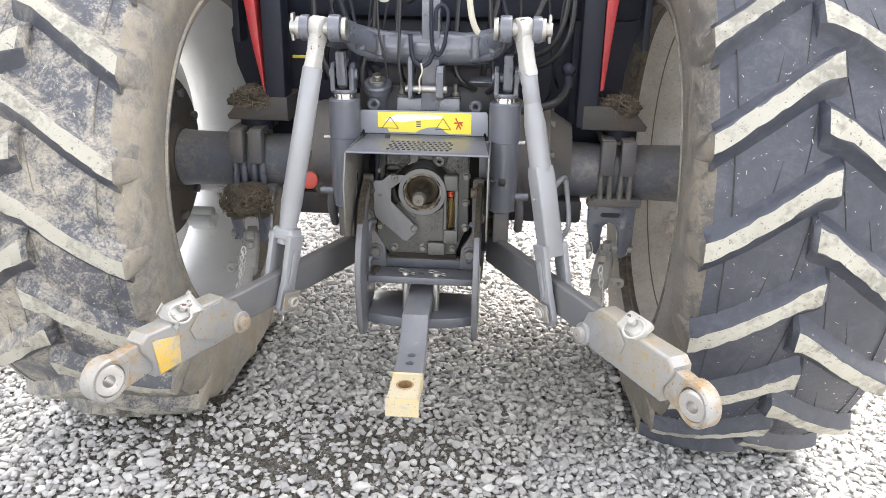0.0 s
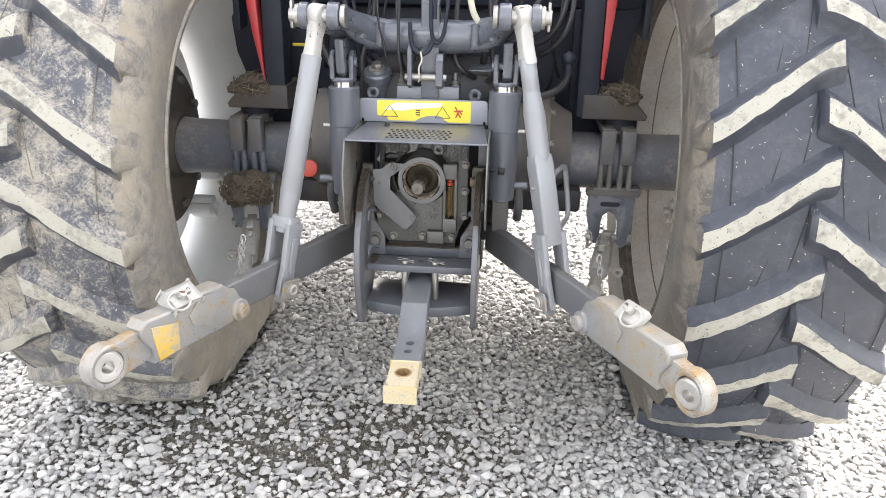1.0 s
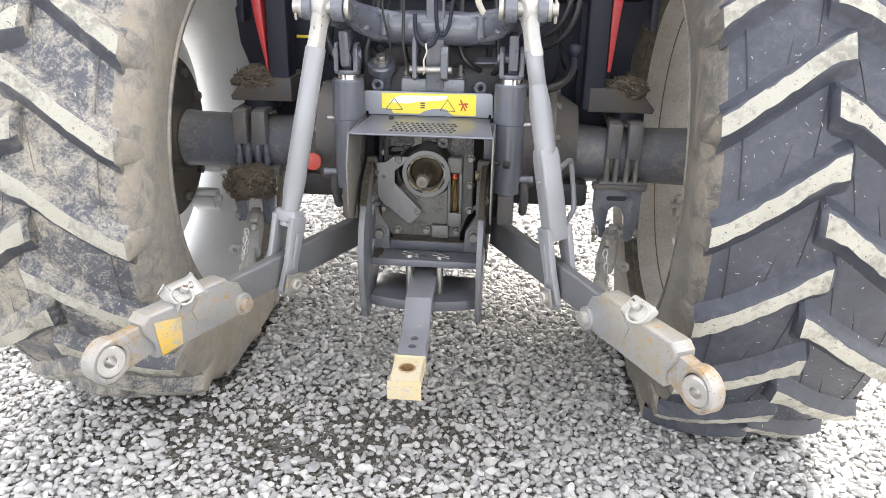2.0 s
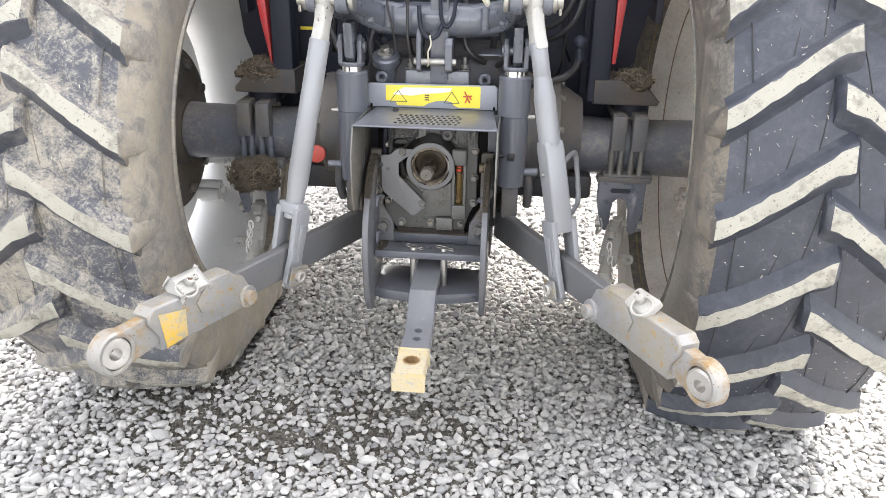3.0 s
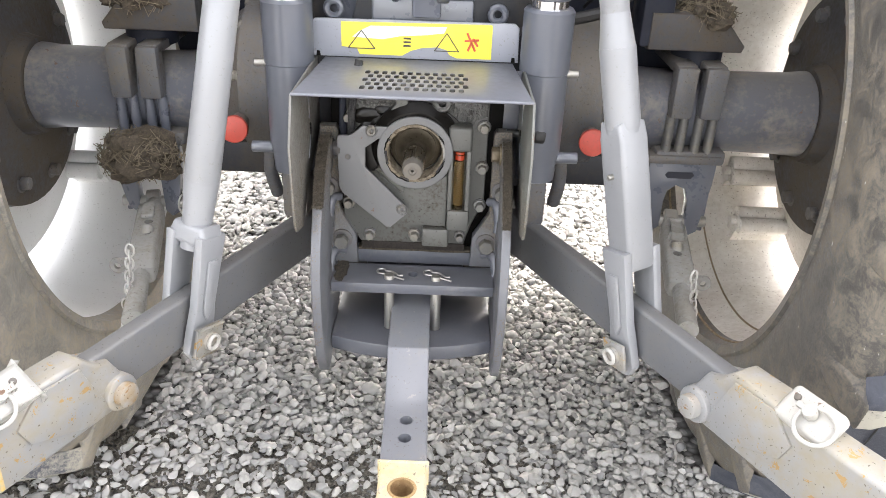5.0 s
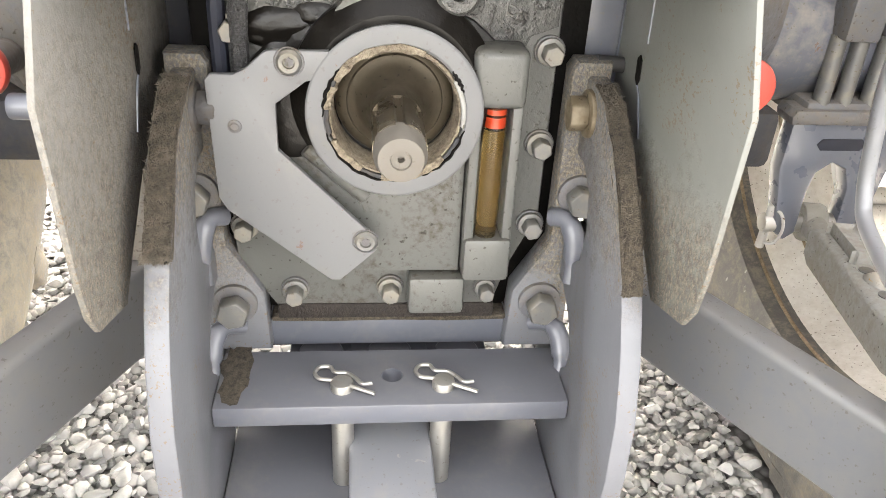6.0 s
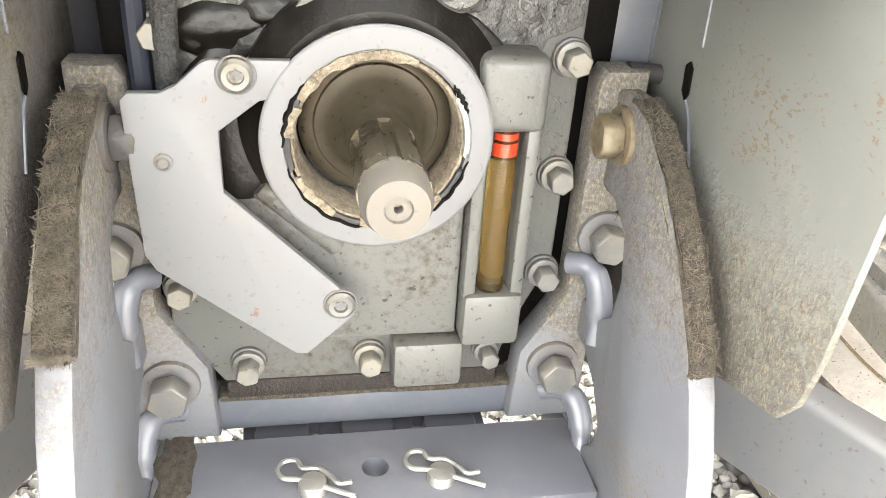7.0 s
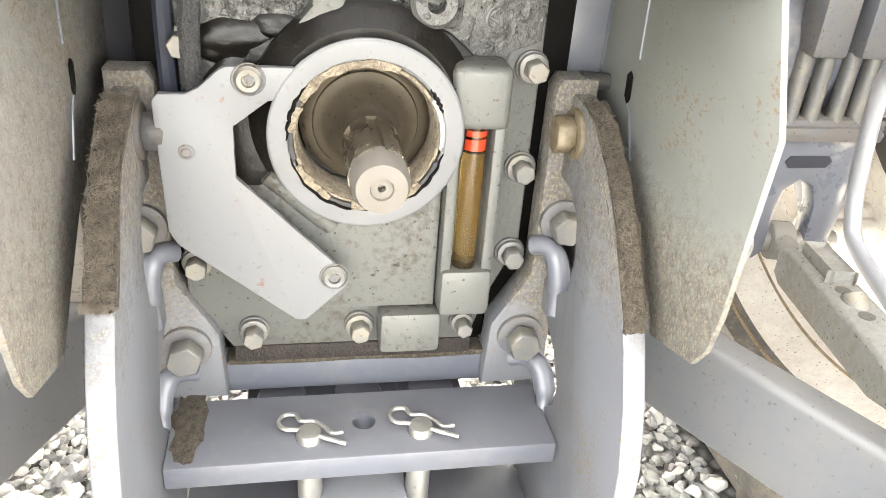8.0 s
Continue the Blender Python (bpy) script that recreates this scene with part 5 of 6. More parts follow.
# rock shaft and its arms
bm = B()
add_spin(bm, [(-0.165, 0.02), (-0.16, 0.036), (-0.11, 0.040), (-0.06, 0.043), (0.06, 0.043), (0.11, 0.040), (0.16, 0.036), (0.165, 0.02)], (0, 0.08, 1.073), "x", 36)
rock = part("rock_shaft", bm, GREY, tractor, "grey lift shaft across the hitch")
for s, top in ((-1, LTOP), (1, RTOP)):
    bm = B()
    o = [(0.14, 1.04), (0.14, 1.11), (0.05, 1.14), (-0.06, 1.15), (top[1] - 0.02, top[2] + 0.028), (top[1] - 0.036, top[2]), (top[1] - 0.02, top[2] - 0.028), (-0.04, 1.08), (0.03, 1.03), (0.09, 1.02)]
    bx = top[0] - s * 0.038
    add_rod(bm, (bx - 0.014, top[1], top[2]), (bx + 0.014, top[1], top[2]), 0.031, seg=32, bevel=0.004)
    for dz, spread in ((1, 0.024), (-1, 0.030)):
        path = smooth_path([(bx, top[1] + 0.012, top[2] + dz * 0.016), (bx - s * 0.004, -0.06, 1.122 + dz * 0.020), (bx - s * 0.022, 0.01, 1.100 + dz * spread), (s * 0.125, 0.055, 1.080 + dz * 0.028), (s * 0.05, 0.075, 1.073 + dz * 0.022)], 6)
        add_tube(bm, path, [0.0085 + 0.004 * k / len(path) for k in range(len(path))], 12)
    path = smooth_path([(bx, top[1] + 0.012, top[2]), (bx - s * 0.002, -0.06, 1.122), (bx - s * 0.018, 0.02, 1.100), (s * 0.125, 0.070, 1.080), (s * 0.05, 0.085, 1.073)], 6)
    add_tube(bm, path, [0.0225 + 0.018 * k / len(path) for k in range(len(path))], 20)
    for x, y, z in ((bx - s * 0.030, 0.024, 1.098), (bx - s * 0.075, 0.045, 1.084)):
        add_rod(bm, (x, y - 0.012, z - 0.026), (x, y - 0.012, z + 0.024), 0.012, seg=14)
    arm = part("lift_arm", bm, GREY, rock)
    bm = B()
    add_rod(bm, (top[0] + s * 0.021, top[1], top[2]), (top[0] + s * 0.043, top[1], top[2]), 0.030, seg=32, bevel=0.005)
    add_tube(bm, smooth_path([(top[0] + s * 0.032, top[1] + 0.01, top[2]), (top[0] + s * 0.026, -0.06, 1.115), (top[0], 0.02, 1.09), (s * 0.17, 0.07, 1.075)], 5), 0.018, 16)
    part("arm_fork", bm, GREY, arm)
    bm = B()
    add_rod(bm, (top[0] - s * 0.066, top[1], top[2]), (top[0] + s * 0.066, top[1], top[2]), 0.017, seg=24, bevel=0.002)
    add_rod(bm, (top[0] + s * 0.040, top[1], top[2]), (top[0] + s * 0.052, top[1], top[2]), 0.026, seg=24, bevel=0.003)
    add_rod(bm, (top[0] - s * 0.066, top[1], top[2]), (top[0] - s * 0.054, top[1], top[2]), 0.026, seg=24, bevel=0.003)
    pin = part("arm_pin", bm, ZINC, arm)
    bm = B()
    add_box(bm, (top[0] + s * 0.060 - 0.004, top[1] - 0.010, top[2] - 0.030), (top[0] + s * 0.060 + 0.004, top[1] + 0.012, top[2] + 0.034), 0.004)
    part("linch_clip", bm, ZINC, pin)
    # cylinder lug below the arm
    bm = B()
    add_prism(bm, [(0.07, 1.07), (-0.03, 1.07), (-0.012, 0.985), (0.03, 0.965), (0.06, 0.985)], "x", s * 0.198, s * 0.222, 0.005)
    part("cylinder_lug", bm, GREY, arm)


def build_cylinder(s):
    x, y = (0.2065 if s > 0 else -0.212), 0.03
    bm = B()
    add_spin(bm, [(0.655, 0.024), (0.66, 0.034), (0.69, 0.036), (0.70, 0.0395), (0.845, 0.0395), (0.847, 0.041), (0.943, 0.041), (0.948, 0.037), (0.948, 0.02)], (x, y, 0), "z", 40)
    cyl = part("lift_cylinder", bm, CYLINDER, tractor, "dark grey lift cylinder with bright piston rod")
    bm = B()
    add_rod(bm, (x, y, 0.935), (x, y, 0.962), 0.030, seg=32)
    part("piston_rod", bm, CHROME, cyl)
    bm = B()
    add_rod(bm, (x, y, 0.960), (x, y, 0.972), 0.033, seg=28, bevel=0.003)
    for d in (-1, 1):
        add_prism(bm, [(y - 0.028, 0.968), (y + 0.028, 0.968), (y + 0.026, 1.025), (y + 0.012, 1.038), (y - 0.012, 1.038), (y - 0.026, 1.025)], "x", x + d * 0.018, x + d * 0.031, 0.004)
    add_rod(bm, (x - 0.037, y, 1.008), (x + 0.037, y, 1.008), 0.013, seg=20, bevel=0.002)
    part("clevis", bm, GREY, cyl)
    bm = B()
    add_rod(bm, (x + s * 0.03, y - 0.01, 0.70), (x + s * 0.07, y - 0.01, 0.70), 0.010, seg=16, bevel=0.002)
    part("cylinder_port", bm, GREY, cyl)
    bm = B()
    add_rod(bm, (x + s * 0.03, y - 0.01, 0.845), (x + s * 0.055, y - 0.01, 0.845), 0.006, seg=14, bevel=0.001)
    part("bleed_nipple", bm, ZINC, cyl)
    bm = B()
    add_box(bm, (x - 0.022, y - 0.02, 0.57), (x + 0.022, y + 0.10, 0.66), 0.008)
    part("cylinder_foot", bm, CAST_DIRTY, cyl)
    bm = B()
    add_tube(bm, smooth_path([(x + s * 0.045, y + 0.02, 0.69), (x + s * 0.05, y + 0.03, 0.64), (x + s * 0.048, y + 0.06, 0.585)], 5), 0.012, 12)
    part("feed_pipe", bm, CAST_DIRTY, cyl)


build_cylinder(-1)
build_cylinder(1)

# red reflective caps on the axle housing
for s in (-1, 1):
    bm = B()
    c = Vector((0.311 if s > 0 else -0.327, 0.08, 0.709))
    w = Vector((-s * 0.12, -1, 0.15)).normalized()
    add_rod(bm, c + w * -0.10, c, 0.016, seg=20)
    port = part("axle_port", bm, CAST_DIRTY, axle)
    bm = B()
    add_rod(bm, c - w * 0.004, c + w * 0.012, 0.0245, seg=28, bevel=0.004)
    part("red_cap", bm, CAP, port, "red plastic cap")

# stabiliser brackets and bars beside the links
for s in (-1, 1):
    bm = B()
    X = 0.535 if s > 0 else -0.553
    o = [(X - 0.072, 0.625), (X + 0.065, 0.625), (X + 0.064, 0.575), (X + 0.055, 0.50), (X + 0.050, 0.465), (X + 0.034, 0.455), (X + 0.020, 0.468), (X + 0.018, 0.535), (X + 0.008, 0.56), (X - 0.010, 0.568), (X - 0.026, 0.555), (X - 0.030, 0.53), (X - 0.030, 0.475), (X - 0.043, 0.465), (X - 0.056, 0.475), (X - 0.074, 0.56)]
    add_prism(bm, o, "y", 0.235, 0.262, 0.005)
    br = part("stabiliser_bracket", bm, GREY, tractor, "cast bracket with stabiliser bar and chain")
    bm = B()
    add_prism(bm, [(0.250, 0.628), (0.385, 0.628), (0.380, 0.590), (0.330, 0.520), (0.275, 0.462), (0.250, 0.462)], "x", X + s * 0.054, X + s * 0.066, 0.003)
    part("bracket_flange", bm, GREY, br)
    bm = B()
    add_prism(bm, [(X - 0.078, 0.617), (X + 0.071, 0.617), (X + 0.074, 0.626), (X + 0.068, 0.634), (X - 0.075, 0.634), (X - 0.080, 0.626)], "y", 0.228, 0.268, 0.003)
    part("bracket_ledge", bm, CAST_DIRTY, br)
    # dark inlay instead of an opening, its shade given by colour
    bm = B()
    add_prism(bm, [(X - 0.032, 0.599), (X + 0.016, 0.599), (X + 0.022, 0.593), (X + 0.016, 0.585), (X - 0.032, 0.585), (X - 0.038, 0.592)], "y", 0.2335, 0.2345, 0.0)
    part("bracket_slot", bm, GREY_DARK, br)
    bm = B()
    add_rod(bm, (X - 0.070, 0.248, 0.484), (X + 0.068, 0.248, 0.484), 0.012, seg=18, bevel=0.002)
    part("bracket_pin", bm, ZINC, br)
    bm = B()
    low = (0.445, -0.20, 0.50) if s > 0 else (-0.425, -0.23, 0.50)
    a, b = Vector((X - 0.006, 0.248, 0.484)), Vector(low)
    mb, lb = frame_along(a, b)
    add_rod(bm, mb @ Vector((0, -0.014, 0)), mb @ Vector((0, 0.014, 0)), 0.024, seg=28, bevel=0.004)
    add_rod(bm, a, a.lerp(b, 0.3), 0.016, 0.014, 20)
    add_prism(bm, [(0.055, -0.016), (0.075, -0.025), (lb * 0.62, -0.024), (lb * 0.70, -0.014), (lb * 0.70, 0.014), (lb * 0.62, 0.024), (0.075, 0.025), (0.055, 0.016)], "y", -0.024, 0.024, 0.008, mb, 3)
    add_rod(bm, a.lerp(b, 0.66), b, 0.015, 0.017, 20)
    bar = part("stabiliser_bar", bm, CLIP, br)
    # dark discs in place of drilled holes and the shade in them
    for i, u in enumerate((0.12, 0.17, 0.22)):
        bm = B()
        add_rod(bm, mb @ Vector((u, -s * 0.004, 0.0255)), mb @ Vector((u, -s * 0.004, 0.0235)), 0.008, seg=16)
        part("bar_hole", bm, CAST_DIRTY, bar)
    bm = B()
    add_box(bm, (0.085, -0.012, 0.022), (0.155, 0.012, 0.034), 0.005, mb, 3)
    part("lock_plate", bm, CLIP, bar)
    bm = B()
    tag = a.lerp(b, 0.50) + Vector((s * 0.045, -0.02, -0.02))
    add_spin(bm, [(-0.003, 0.006), (-0.003, 0.015), (0.003, 0.015), (0.003, 0.006)], tag, "y", 20, closed=True)
    add_box(bm, tag + Vector((-0.006 - 0.02 * (s > 0), -0.002, 0.004)), tag + Vector((0.006 + 0.02 * (s < 0), 0.002, 0.016)), 0.002)
    part("pull_tag", bm, CLIP, bar)
    bm = B()
    e = Vector((X - s * 0.062, 0.248, 0.484))
    add_rod(bm, e + Vector((0, -0.003, 0.026)), e + Vector((0, 0.003, -0.036)), 0.0055, seg=12, bevel=0.001)
    add_tube(bm, smooth_path([e + Vector((0, -0.004, 0.022)), e + Vector((s * 0.006, -0.016, 0.018)), e + Vector((s * 0.010, -0.020, 0.0)), e + Vector((s * 0.006, -0.016, -0.020)), e + Vector((0, -0.006, -0.026))], 5), 0.002, 8)
    part("bracket_linch_pin", bm, PALE, br)
    bm = B()
    k = a.lerp(b, 0.45)
    add_rod(bm, k + Vector((0, -0.03, -0.02)), k + Vector((0, 0.02, 0.03)), 0.012, seg=14, bevel=0.002)
    add_box(bm, k + Vector((-0.022, -0.034, -0.016)), k + Vector((0.022, -0.028, 0.016)), 0.003)
    part("lock_clip", bm, WORN, bar)
    # safety chain with its ring and split pin
    for i in range(8):
        bm = B()
        if s > 0:
            c = Vector((0.461 + 0.0022 * i, -0.135 - 0.002 * i, 0.562 - 0.0165 * i))
        else:
            c = Vector((-0.452 - 0.0012 * i, -0.140 - 0.002 * i, 0.574 - 0.0110 * i))
        rot = Matrix.Rotation(radians(90 * (i % 2) + 20), 3, "Z")
        add_tube(bm, [c + rot @ Vector((0.006 * math.cos(t), 0, 0.0115 * math.sin(t))) for t in [2 * math.pi * j / 14 for j in range(14)]], 0.0019, 6, closed=True)
        part("chain_link", bm, PALE, bar)
    bm = B()
    add_tube(bm, [c + Vector((0.012 * math.cos(t), -0.004, 0.014 * math.sin(t) - 0.016)) for t in [2 * math.pi * j / 20 for j in range(20)]], 0.0013, 6, closed=True)
    part("chain_ring", bm, PALE, bar)
    bm = B()
    add_tube(bm, [c + Vector((s * 0.004, -0.006, -0.024)), c + Vector((s * 0.014, -0.010, -0.052)), c + Vector((s * 0.018, -0.012, -0.070))], 0.0030, 8)
    part("split_pin", bm, PALE, bar)

# ---- bodywork above the axle
for s in (-1, 1):
    bm = B()
    add_box(bm, ((0.438 if s > 0 else -0.461) - 0.03, 0.25, 0.842), ((0.438 if s > 0 else -0.461) + 0.03, 0.33, 1.75), 0.008)
    pillar = part("cab_pillar", bm, GREY_DARK, tractor)
    bm = B()
    add_prism(bm, [(s * 0.425, 0.838), (s * 0.606, 0.838), (s * 0.610, 0.85), (s * 0.575, 0.890), (s * 0.52, 0.908), (s * 0.425, 0.908)], "y", 0.245, 0.42, 0.008)
    part("pillar_foot", bm, FOOT, pillar)
    # red inner edge of the mudguard
    bm = B()
    o = [(-0.493, 0.920), (-0.498, 0.935), (-0.520, 1.05), (-0.537, 1.17), (-0.56, 1.40), (-0.50, 1.40), (-0.506, 1.17), (-0.500, 1.05), (-0.4925, 0.935)]
    if s > 0:
        o = [(0.4695, 0.95), (0.4785, 0.95), (0.489, 1.07), (0.500, 1.19), (0.52, 1.40), (0.47, 1.40), (0.4695, 1.17)]
    add_prism(bm, o, "y", 0.252, 0.36, 0.002)
    part("red_trim", bm, RED, tractor)
    # mudguard arching over the wheel
    bm = B()
    rr = []
    for k in range(15):
        a = radians(62 + 6.6 * k)
        rr.append((WHEEL_Y - 0.90 * math.cos(a), WHEEL_Z + 0.90 * math.sin(a)))
    for k in range(14, -1, -1):
        a = radians(62 + 6.6 * k)
        rr.append((WHEEL_Y - 0.88 * math.cos(a), WHEEL_Z + 0.88 * math.sin(a)))
    add_prism(bm, rr, "x", s * 0.58, s * 1.14, 0.004)
    guard = part("mudguard", bm, GREY_DARK, tractor)
    bm = B()
    add_prism(bm, [(0.36, 1.05), (0.36, 1.60), (1.30, 1.55), (1.30, 1.15), (0.8, 1.08)], "x", s * 0.59, s * 0.61, 0.003)
    part("mudguard_wall", bm, GREY_DARK, guard)

bm = B()
# plain upper cab, out of view, added for the shadow it casts
add_box(bm, (-0.60, 0.40, 1.12), (0.60, 1.72, 2.65), 0.04)
# wider unseen box, sized to set the shadow's edge on the gravel
add_box(bm, (-0.95, 1.09, 1.08), (0.95, 1.715, 2.62), 0.04)
add_box(bm, (-0.46, 0.46, 0.72), (0.46, 0.9, 1.2), 0.02)
for s in (-1, 1):
    edge = [(0.515, 0.70), (0.555, 0.89), (0.558, 0.976), (0.581, 1.08), (0.605, 1.13), (0.605, 1.30)] if s > 0 else [(0.515, 0.70), (0.545, 0.84), (0.60, 0.90), (0.63, 0.98), (0.64, 1.08), (0.605, 1.14), (0.605, 1.30)]
    add_prism(bm, [(s * 0.40, 0.70)] + [(s * x, z) for x, z in edge] + [(s * 0.40, 1.30)], "y", 0.425, 0.455, 0.003)
part("cab", bm, GREY_DARK, tractor, "dark cab rear wall with unseen upper body added for shadow")
# bonnet is never in view, added to block sun ahead of the cab
bm = B()
add_box(bm, (-0.34, 1.72, 0.88), (0.34, 3.7, 1.55), 0.06)
part("bonnet", bm, RED, tractor)

# top link bracket
bm = B()
add_box(bm, (-0.013, 0.045, 0.92), (0.034, 0.09, 1.30), 0.004)
add_box(bm, (-0.032, 0.035, 1.066), (0.033, 0.10, 1.090), 0.003)
add_box(bm, (-0.08, 0.062, 0.86), (0.088, 0.16, 0.948), 0.006)
top = part("top_link_bracket", bm, GREY, tractor, "upright grey top link bracket with pin and hook")
for x, w, z in ((-0.0385, 0.006, 1.056), (0.037, 0.0095, 1.034)):
    bm = B()
    add_prism(bm, [(0.10, 0.948), (0.025, 0.948), (0.012, 0.958), (0.012, z - 0.015), (0.025, z), (0.10, z)], "x", x - w, x + w, 0.003)
    part("bracket_lug", bm, GREY, top)
bm = B()
add_rod(bm, (-0.054, 0.030, 0.975), (0.056, 0.030, 0.975), 0.0095, seg=18, bevel=0.002)
part("top_link_pin", bm, ZINC, top)
bm = B()
hp = [(-0.038, 0.02, 1.112), (-0.036, 0.018, 1.075), (-0.028, 0.016, 1.048), (-0.009, 0.016, 1.034), (0.008, 0.018, 1.042), (0.016, 0.022, 1.058), (0.020, 0.024, 1.065)]
add_tube(bm, smooth_path(hp, 6), 0.0055, 10)
part("hook", bm, GREY_DARK, top)
bm = B()
hp = [(0.013, 0.026, 1.24), (0.014, 0.026, 1.12), (0.019, 0.026, 1.075), (0.033, 0.026, 1.062), (0.046, 0.026, 1.085), (0.053, 0.026, 1.13), (0.055, 0.028, 1.162), (0.042, 0.03, 1.182), (0.026, 0.03, 1.170), (0.024, 0.03, 1.12)]
add_tube(bm, smooth_path(hp, 6), 0.005, 10)
part("wire_handle", bm, GREY_DARK, top)
bm = B()
add_tube(bm, smooth_path([(-0.010, 0.012, 1.042), (-0.007, 0.010, 1.02), (-0.014, 0.010, 1.0), (-0.012, 0.012, 0.975), (-0.016, 0.02, 0.965)], 5), 0.0022, 8)
part("cord", bm, ROPE, top)

bm = B()
add_box(bm, (-0.446, 0.40, 1.002), (-0.405, 0.406, 1.011), 0.001)
part("yellow_label", bm, STICKER, tractor)
bm = B()
add_rod(bm, (0.150, 0.0, 0.749), (0.200, 0.0, 0.745), 0.006, seg=14)
add_rod(bm, (0.196, 0.0, 0.7455), (0.215, 0.0, 0.744), 0.014, seg=20, bevel=0.004)
part("black_knob", bm, HOSE, tractor)

for x in (-0.066, 0.074):
    bm = B()
    add_bolt(bm, (x, 0.085, 0.948), (0, 0, 1), 0.0115, 0.012)
    add_rod(bm, (x, 0.085, 0.95), (x, 0.085, 0.982), 0.0065, seg=14, bevel=0.001)
    part("bracket_stud", bm, BOLT, top)
bm = B()
add_box(bm, (0.105, 0.13, 0.90), (0.175, 0.24, 0.985), 0.006)
block = part("valve_block", bm, GREY, tractor)
for x, z in ((0.125, 0.965), (0.155, 0.955), (0.14, 0.925)):
    bm = B()
    add_bolt(bm, (x, 0.129, z), (0, -1, 0), 0.010, 0.012)
    add_rod(bm, (x, 0.12, z), (x, 0.105, z), 0.006, seg=14, bevel=0.001)
    part("valve_fitting", bm, BOLT, block)

# filter with its hexagon cap
lean = Matrix.Translation((-0.134, 0.10, 0.955)) @ Matrix.Rotation(radians(24), 4, "X")
bm = B()
add_spin(bm, [(-0.07, 0.027), (0.0, 0.027), (0.004, 0.036), (0.024, 0.038), (0.029, 0.034), (0.030, 0.024), (0.034, 0.022), (0.034, 0.002)], (0, 0, 0), "z", 36)
bm.transform(lean)
flt = part("oil_filter", bm, GREY, tractor, "grey oil filter with hexagon cap")
bm = B()
add_spin(bm, [(0.030, 0.0215), (0.0355, 0.0215), (0.0365, 0.0200), (0.0365, 0.001)], (0, 0, 0), "z", 30)
add_bolt(bm, (0, 0, 0.036), (0, 0, 1), 0.0135, 0.013)
bm.transform(lean)
part("filter_cap", bm, ZINC, flt)
for x, y in ((-0.143, 0.075), (0.128, 0.075)):
    bm = B()
    add_tube(bm, [Vector((x + 0.012 * math.cos(t), y, 0.925 + 0.012 * math.sin(t))) for t in [2 * math.pi * j / 20 for j in range(20)]], 0.006, 8, closed=True)
    part("lifting_eye", bm, GREY, gearbox)

# hoses and cables hanging before the dark rear wall
def hose(pts, r, mat=HOSE, name="hose"):
    bm = B()
    add_tube(bm, smooth_path(pts, 7), r, 9)
    part(name, bm, mat, tractor)


hose([(0.20, 0.30, 1.02), (0.30, 0.24, 1.05), (0.35, 0.22, 1.12), (0.37, 0.24, 1.25)], 0.008)
hose([(0.20, 0.32, 0.99), (0.31, 0.24, 1.02), (0.37, 0.22, 1.10), (0.385, 0.25, 1.25)], 0.008)
hose([(0.20, 0.14, 0.90), (0.28, 0.18, 0.905), (0.335, 0.20, 0.918), (0.366, 0.20, 0.945), (0.376, 0.20, 0.98)], 0.011)
bm = B()
bmesh.ops.create_uvsphere(bm, u_segments=20, v_segments=14, radius=0.019, matrix=Matrix.Translation((0.374, 0.20, 1.012)))
add_rod(bm, (0.376, 0.20, 0.965), (0.374, 0.20, 1.0), 0.012, seg=16)
part("hose_coupling", bm, GREY_DARK, tractor)
bm = B()
add_spin(bm, [(0.06, 0.006), (0.045, 0.011), (0.045, 0.020), (0.06, 0.021), (0.09, 0.018), (0.09, 0.006)], (-0.109, 0, 1.205), "y", 28)
part("quick_coupler", bm, ZINC, tractor)
bm = B()
add_spin(bm, [(0.06, 0.002), (0.05, 0.012), (0.055, 0.019), (0.08, 0.022), (0.11, 0.018), (0.11, 0.002)], (-0.052, 0, 1.203), "y", 28)
part("coupler_cap", bm, HOSE, tractor)
hose([(0.125, 0.11, 0.965), (0.10, 0.07, 0.985), (0.075, 0.075, 1.02), (0.07, 0.12, 1.10), (0.075, 0.2, 1.25)], 0.007)
hose([(0.155, 0.11, 0.955), (0.175, 0.08, 0.985), (0.165, 0.13, 1.05), (0.15, 0.2, 1.25)], 0.007)
hose([(-0.17, 0.13, 0.93), (-0.185, 0.16, 1.0), (-0.16, 0.2, 1.10), (-0.15, 0.2, 1.25)], 0.009)
hose([(-0.06, 0.16, 0.96), (-0.075, 0.12, 1.0), (-0.09, 0.16, 1.12), (-0.085, 0.2, 1.25)], 0.007)
hose([(-0.25, 0.24, 0.93), (-0.29, 0.22, 0.98), (-0.33, 0.24, 1.08), (-0.34, 0.26, 1.25)], 0.010)
hose([(-0.122, 0.03, 1.25), (-0.118, 0.02, 1.12), (-0.105, 0.02, 1.06), (-0.098, 0.03, 1.0)], 0.003)
hose([(-0.060, 0.03, 1.25), (-0.066, 0.02, 1.12), (-0.064, 0.01, 1.02), (-0.05, 0.03, 0.96)], 0.004)
hose([(0.10, 0.05, 1.25), (0.115, 0.04, 1.15), (0.14, 0.05, 1.10)], 0.008, ROPE)
rnd = random.Random(77)
